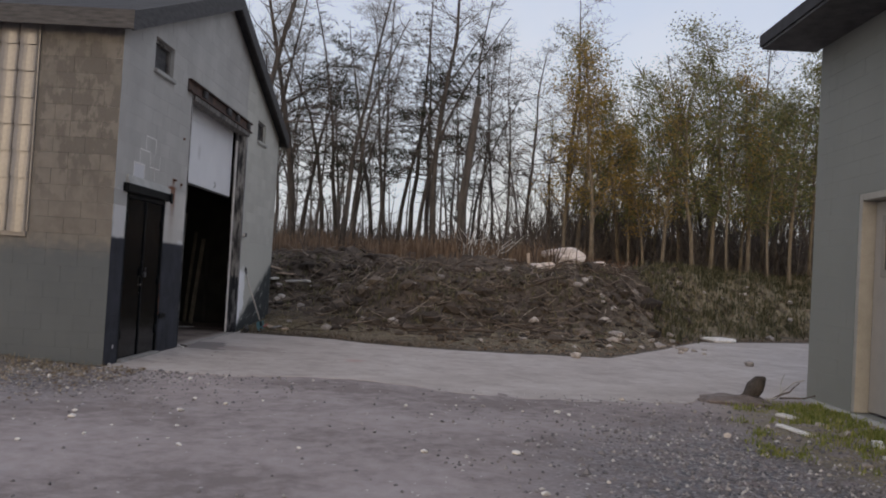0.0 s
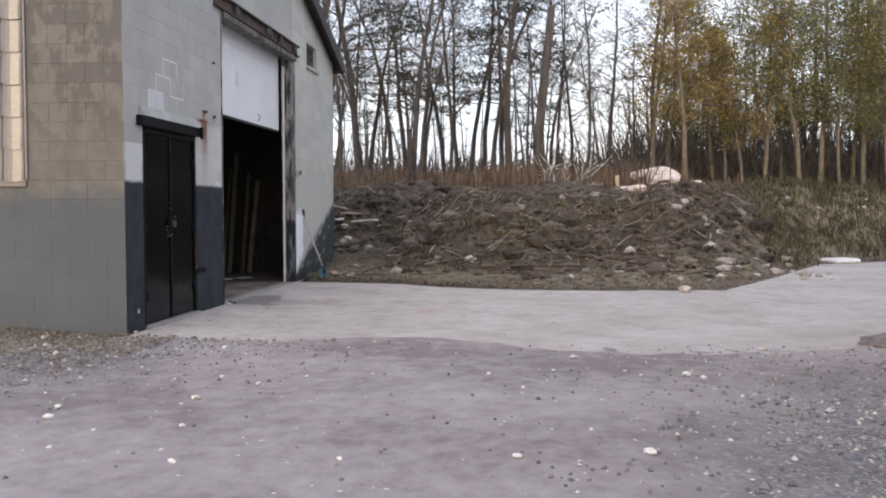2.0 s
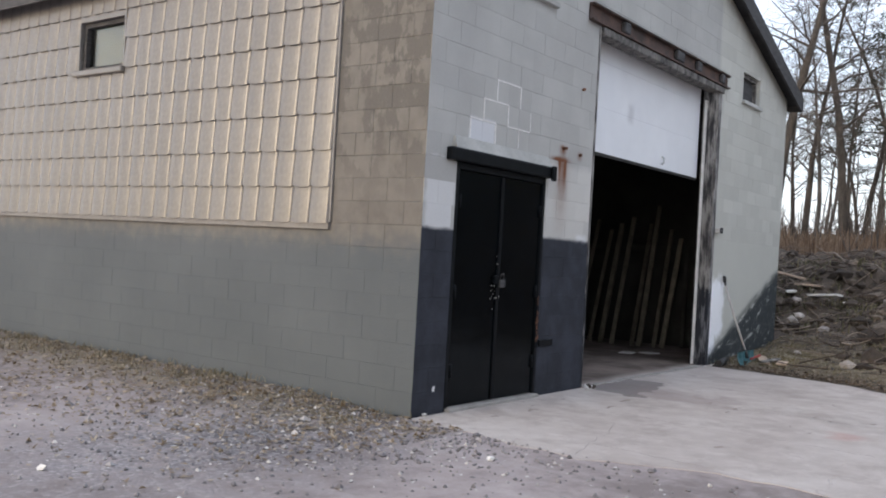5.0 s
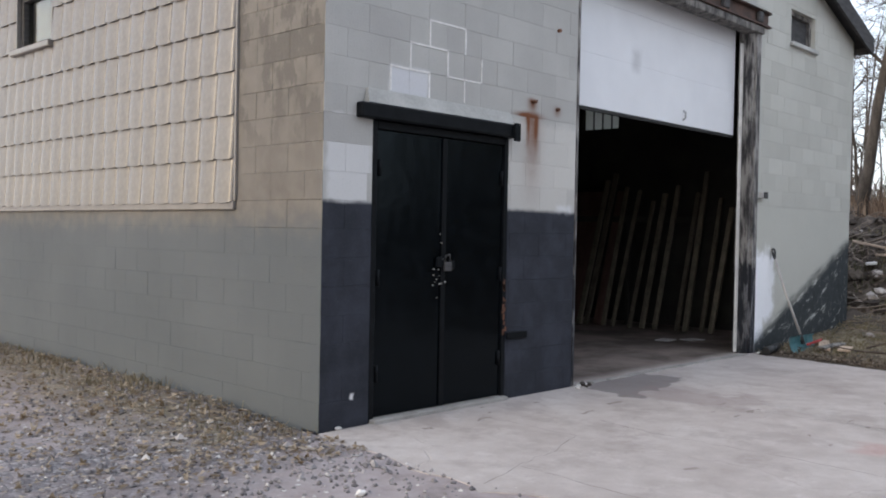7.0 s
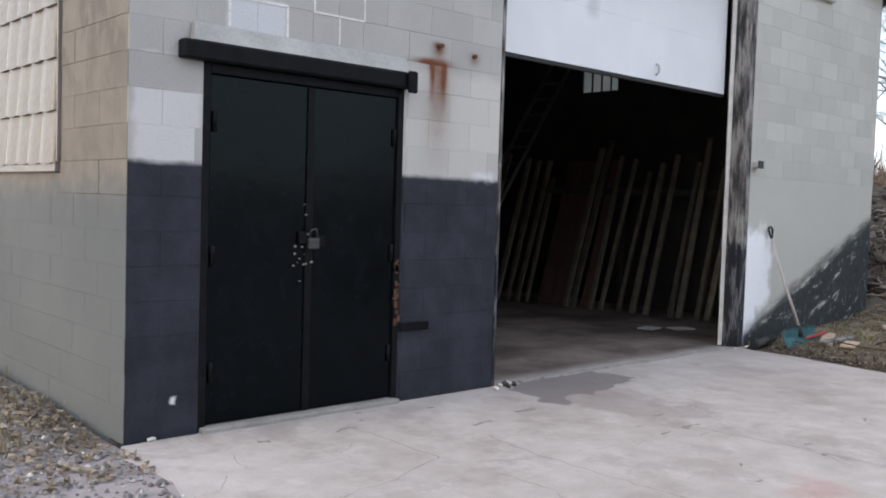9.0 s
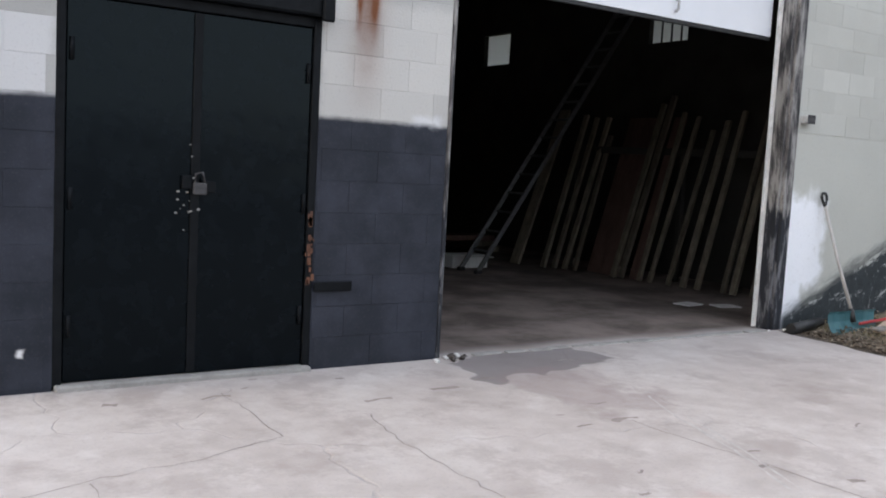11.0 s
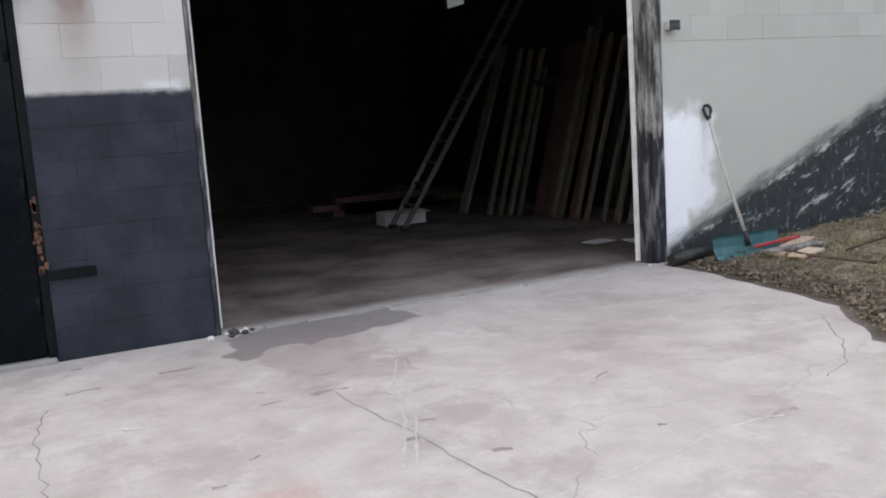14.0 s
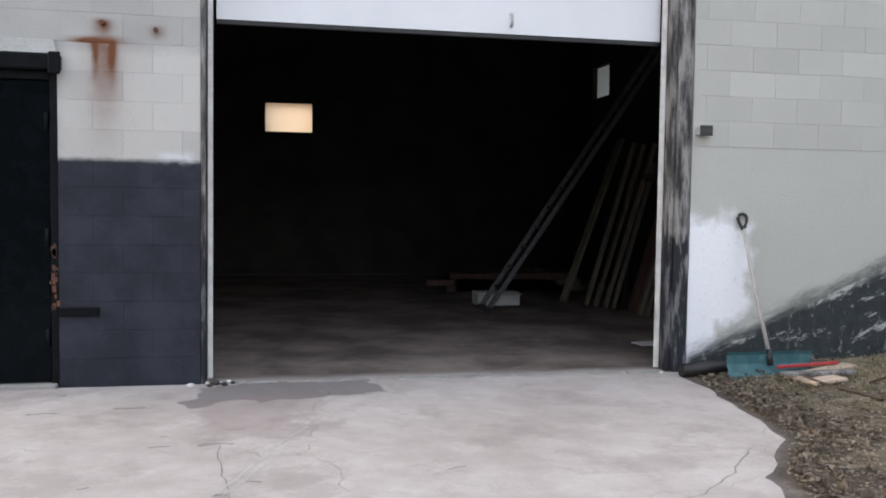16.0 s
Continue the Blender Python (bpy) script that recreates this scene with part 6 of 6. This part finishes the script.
def far_woods():
    """The woods that go on behind, as plain stems with a few limbs."""
    r = random.Random(91)
    bm = bmesh.new()
    for _ in range(210):
        b, d = r.uniform(-34, 34), r.uniform(60, 130)
        x, y = from_eye(b, d)
        if b > -7 and r.random() < 0.4:
            continue
        z, h = height(x, y), r.uniform(7, 15)
        pts = bent(r, (x, y, z - 0.2), (0, 0, 1), h, 5, 0.05)
        tube(bm, pts, [0.11, 0.1, 0.08, 0.06, 0.04, 0.01], 5, False)
        for _ in range(16):
            k = r.randint(1, 5)
            tube(bm, bent(r, pts[k], (r.gauss(0, 1), r.gauss(0, 1), 0.8), r.uniform(1, 3.4), 3, 0.25), [0.05, 0.035, 0.02, 0.006], 3, False)
    tagged(part("far_woods", bm, M_BARKDARK), "bare dark woods in the distance", "woods", kind="stuff")


far_woods()


def thicket():
    """Dark brush that closes the woods low down behind the trunks."""
    r = random.Random(63)
    bm = bmesh.new()
    for i in range(620):
        b = r.uniform(-31, -5) if i % 3 else r.uniform(-6, 24)
        x, y = from_eye(b, r.uniform(33, 60))
        if x < 14:
            continue
        z, tall = height(x, y), r.uniform(1.4, 5.2) if i % 3 else r.uniform(0.8, 2.4)
        for _ in range(13):
            a = r.uniform(0, math.tau)
            tube(bm, bent(r, (x + r.gauss(0, 0.5), y + r.gauss(0, 0.5), z), (math.cos(a) * 0.35, math.sin(a) * 0.35, 1), tall * r.uniform(0.5, 1), 3, 0.22), [0.03, 0.024, 0.017, 0.006], 3, False)
    tagged(part("thicket", bm, M_TWIG), "dark leafless thicket behind the trees", "thicket", kind="stuff")


thicket()

# ---- wall pieces: metal tiles and blocks ----
def tile_mesh(w, h):
    """A pressed tile: a shallow pan between sharp side valleys, its lower lip standing proud."""
    us = (0.0, 0.03, 0.07, 0.14, 0.3, 0.5, 0.7, 0.86, 0.93, 0.97, 1.0)
    bulge = (0.0, 0.020, 0.030, 0.037, 0.043, 0.041, 0.034, 0.026, 0.020, 0.012, 0.0)
    bm = bmesh.new()
    for k in range(len(us) - 1):
        quad = []
        for u, o in ((us[k], bulge[k]), (us[k + 1], bulge[k + 1])):
            dip = 0.022 * math.sin(math.pi * u) ** 0.7 - 0.012 * (1 - u)
            quad.append([(0.012, w * (1 - u), -dip + 0.004), (-o - 0.024, w * (1 - u), -dip), (-o, w * (1 - u), h)])
        (l0, p0, q0), (l1, p1, q1) = quad
        for f in ((l0, l1, p1, p0), (p0, p1, q1, q0)):
            bm.faces.new([bm.verts.new(v) for v in f])
    bmesh.ops.remove_doubles(bm, verts=bm.verts[:], dist=0.0004)
    return finish_mesh("tile", bm, M_TILE)


TW, TH, T0 = 0.236, 0.332, 1.60
tile = tile_mesh(TW, TH)
made = 0
for c in range(37):
    for r in range(8):
        y, z = 1.06 + c * TW, T0 + r * TH
        if z + TH > EAVE - 0.02:
            continue
        if 14 <= c < 18 and r in (5, 6):
            continue
        o = new("tile", tile)
        o.parent, o.location = side, (0.004, y, z)
part("starter_flashing", boxed(-0.03, 0.006, 1.05, DEEP, 1.535, 1.60, 0.004), M_TILE, side, "cream metal starter strip")
part("edge_trim", boxed(-0.022, 0.006, 1.035, 1.058, 1.602, EAVE - 0.1, 0.003), M_TILE, side)

BLOCKS = {}


def block_mesh(w, h, material, depth=0.0036, ch=0.0011):
    key = (round(w, 2), round(h, 2), material.name, ch)
    if key not in BLOCKS:
        a, b = w / 2 - 0.0001, h / 2 - 0.0001
        v = [(x * a, depth, z * b) for x, z in ((-1, -1), (1, -1), (1, 1), (-1, 1))] + [(x * (a - ch), 0.0, z * (b - ch)) for x, z in ((-1, -1), (1, -1), (1, 1), (-1, 1))]
        f = [(4, 5, 6, 7), (0, 1, 5, 4), (1, 2, 6, 5), (2, 3, 7, 6), (3, 0, 4, 7)]
        me = bpy.data.meshes.new("block")
        me.from_pydata(v, [], f)
        me.materials.append(material)
        BLOCKS[key] = me
    return BLOCKS[key]


def courses(x0, x1, z0, z1, openings, top):
    """Blocks of a bond wall: x, z of the middle, width and height."""
    out = []
    for r in range(int(round((z1 - z0) / 0.2))):
        za, zb = z0 + 0.2 * r, z0 + 0.2 * r + 0.2
        lo, hi = x0, x1
        free = [(lo, hi)]
        for o in openings:
            if o[2] < zb - 0.03 and o[3] > za + 0.03:
                free = [p for a, b in free for p in ((a, min(b, o[0])), (max(a, o[1]), b)) if p[1] - p[0] > 0.04]
        for a, b in free:
            x = math.floor(a / 0.4) * 0.4 - (0.2 if r % 2 else 0.0)
            while x < b:
                p, q = max(x, a), min(x + 0.4, b)
                if q - p > 0.05 and top(p) > zb + 0.02 and top(q) > zb + 0.02:
                    out.append(((p + q) / 2, (za + zb) / 2, q - p, 0.2))
                x += 0.4
    return out


def lay(blocks, parent, material, to_world, limit=300, uneven=0.0009, ch=0.0011):
    rb = random.Random(len(blocks))
    rest_v, rest_f = [], []
    for i, (x, z, w, h) in enumerate(blocks):
        me = block_mesh(w, h, material, ch=ch)
        m = to_world(x, z) @ pose(0, rb.uniform(-uneven, 0.0009), 0, rb.uniform(-1, 1) * uneven * 120, 0, rb.uniform(-1, 1) * uneven * 120)
        if i < limit:
            o = new("block", me)
            o.parent, o.matrix_basis = parent, m
        else:
            k = len(rest_v)
            rest_v += [tuple(m @ v.co) for v in me.vertices]
            rest_f += [tuple(j + k for j in p.vertices) for p in me.polygons]
    if rest_v:
        me = bpy.data.meshes.new("block_rest")
        me.from_pydata(rest_v, [], rest_f)
        me.materials.append(material)
        o = new("block_rest", me)
        o.parent = parent
        tagged(o, kind="stuff")


lay([k for k in courses(0.0, W, 0.0, 5.8, [(0.44, 1.98, -1, 2.2), (2.92, 6.69, -1, 3.96), (2.64, 6.87, 3.95, 4.16), (1.12, 1.98, 3.88, 4.41), (7.53, 8.36, 3.85, 4.36), (0.36, 1.98, 2.3, 2.4)], gable) if not (k[0] > 6.7 and k[1] < 1.75)],
    front, M_FRONT, lambda x, z: pose(x, 0.0, z))
lay(courses(0.0, 1.03, 1.4, 4.2, [], lambda x: 9), side, M_SIDE, lambda x, z: pose(0.0, x, z, 0, 0, -90), 300, 0.003, 0.003)
lay(courses(0.0, DEEP, 0.0, 1.4, [], lambda x: 9), side, M_SIDE, lambda x, z: pose(0.0, x, z, 0, 0, -90), 230, 0.0007, 0.0008)
lay([b for b in courses(-14, 0.9, 0.0, 4.6, [(-1.57, -0.43, -1, 2.59)], lambda x: 9)][::-1], shed, M_SHED, lambda x, z: pose(x, -0.001, z, 0, 0, 180), 300)
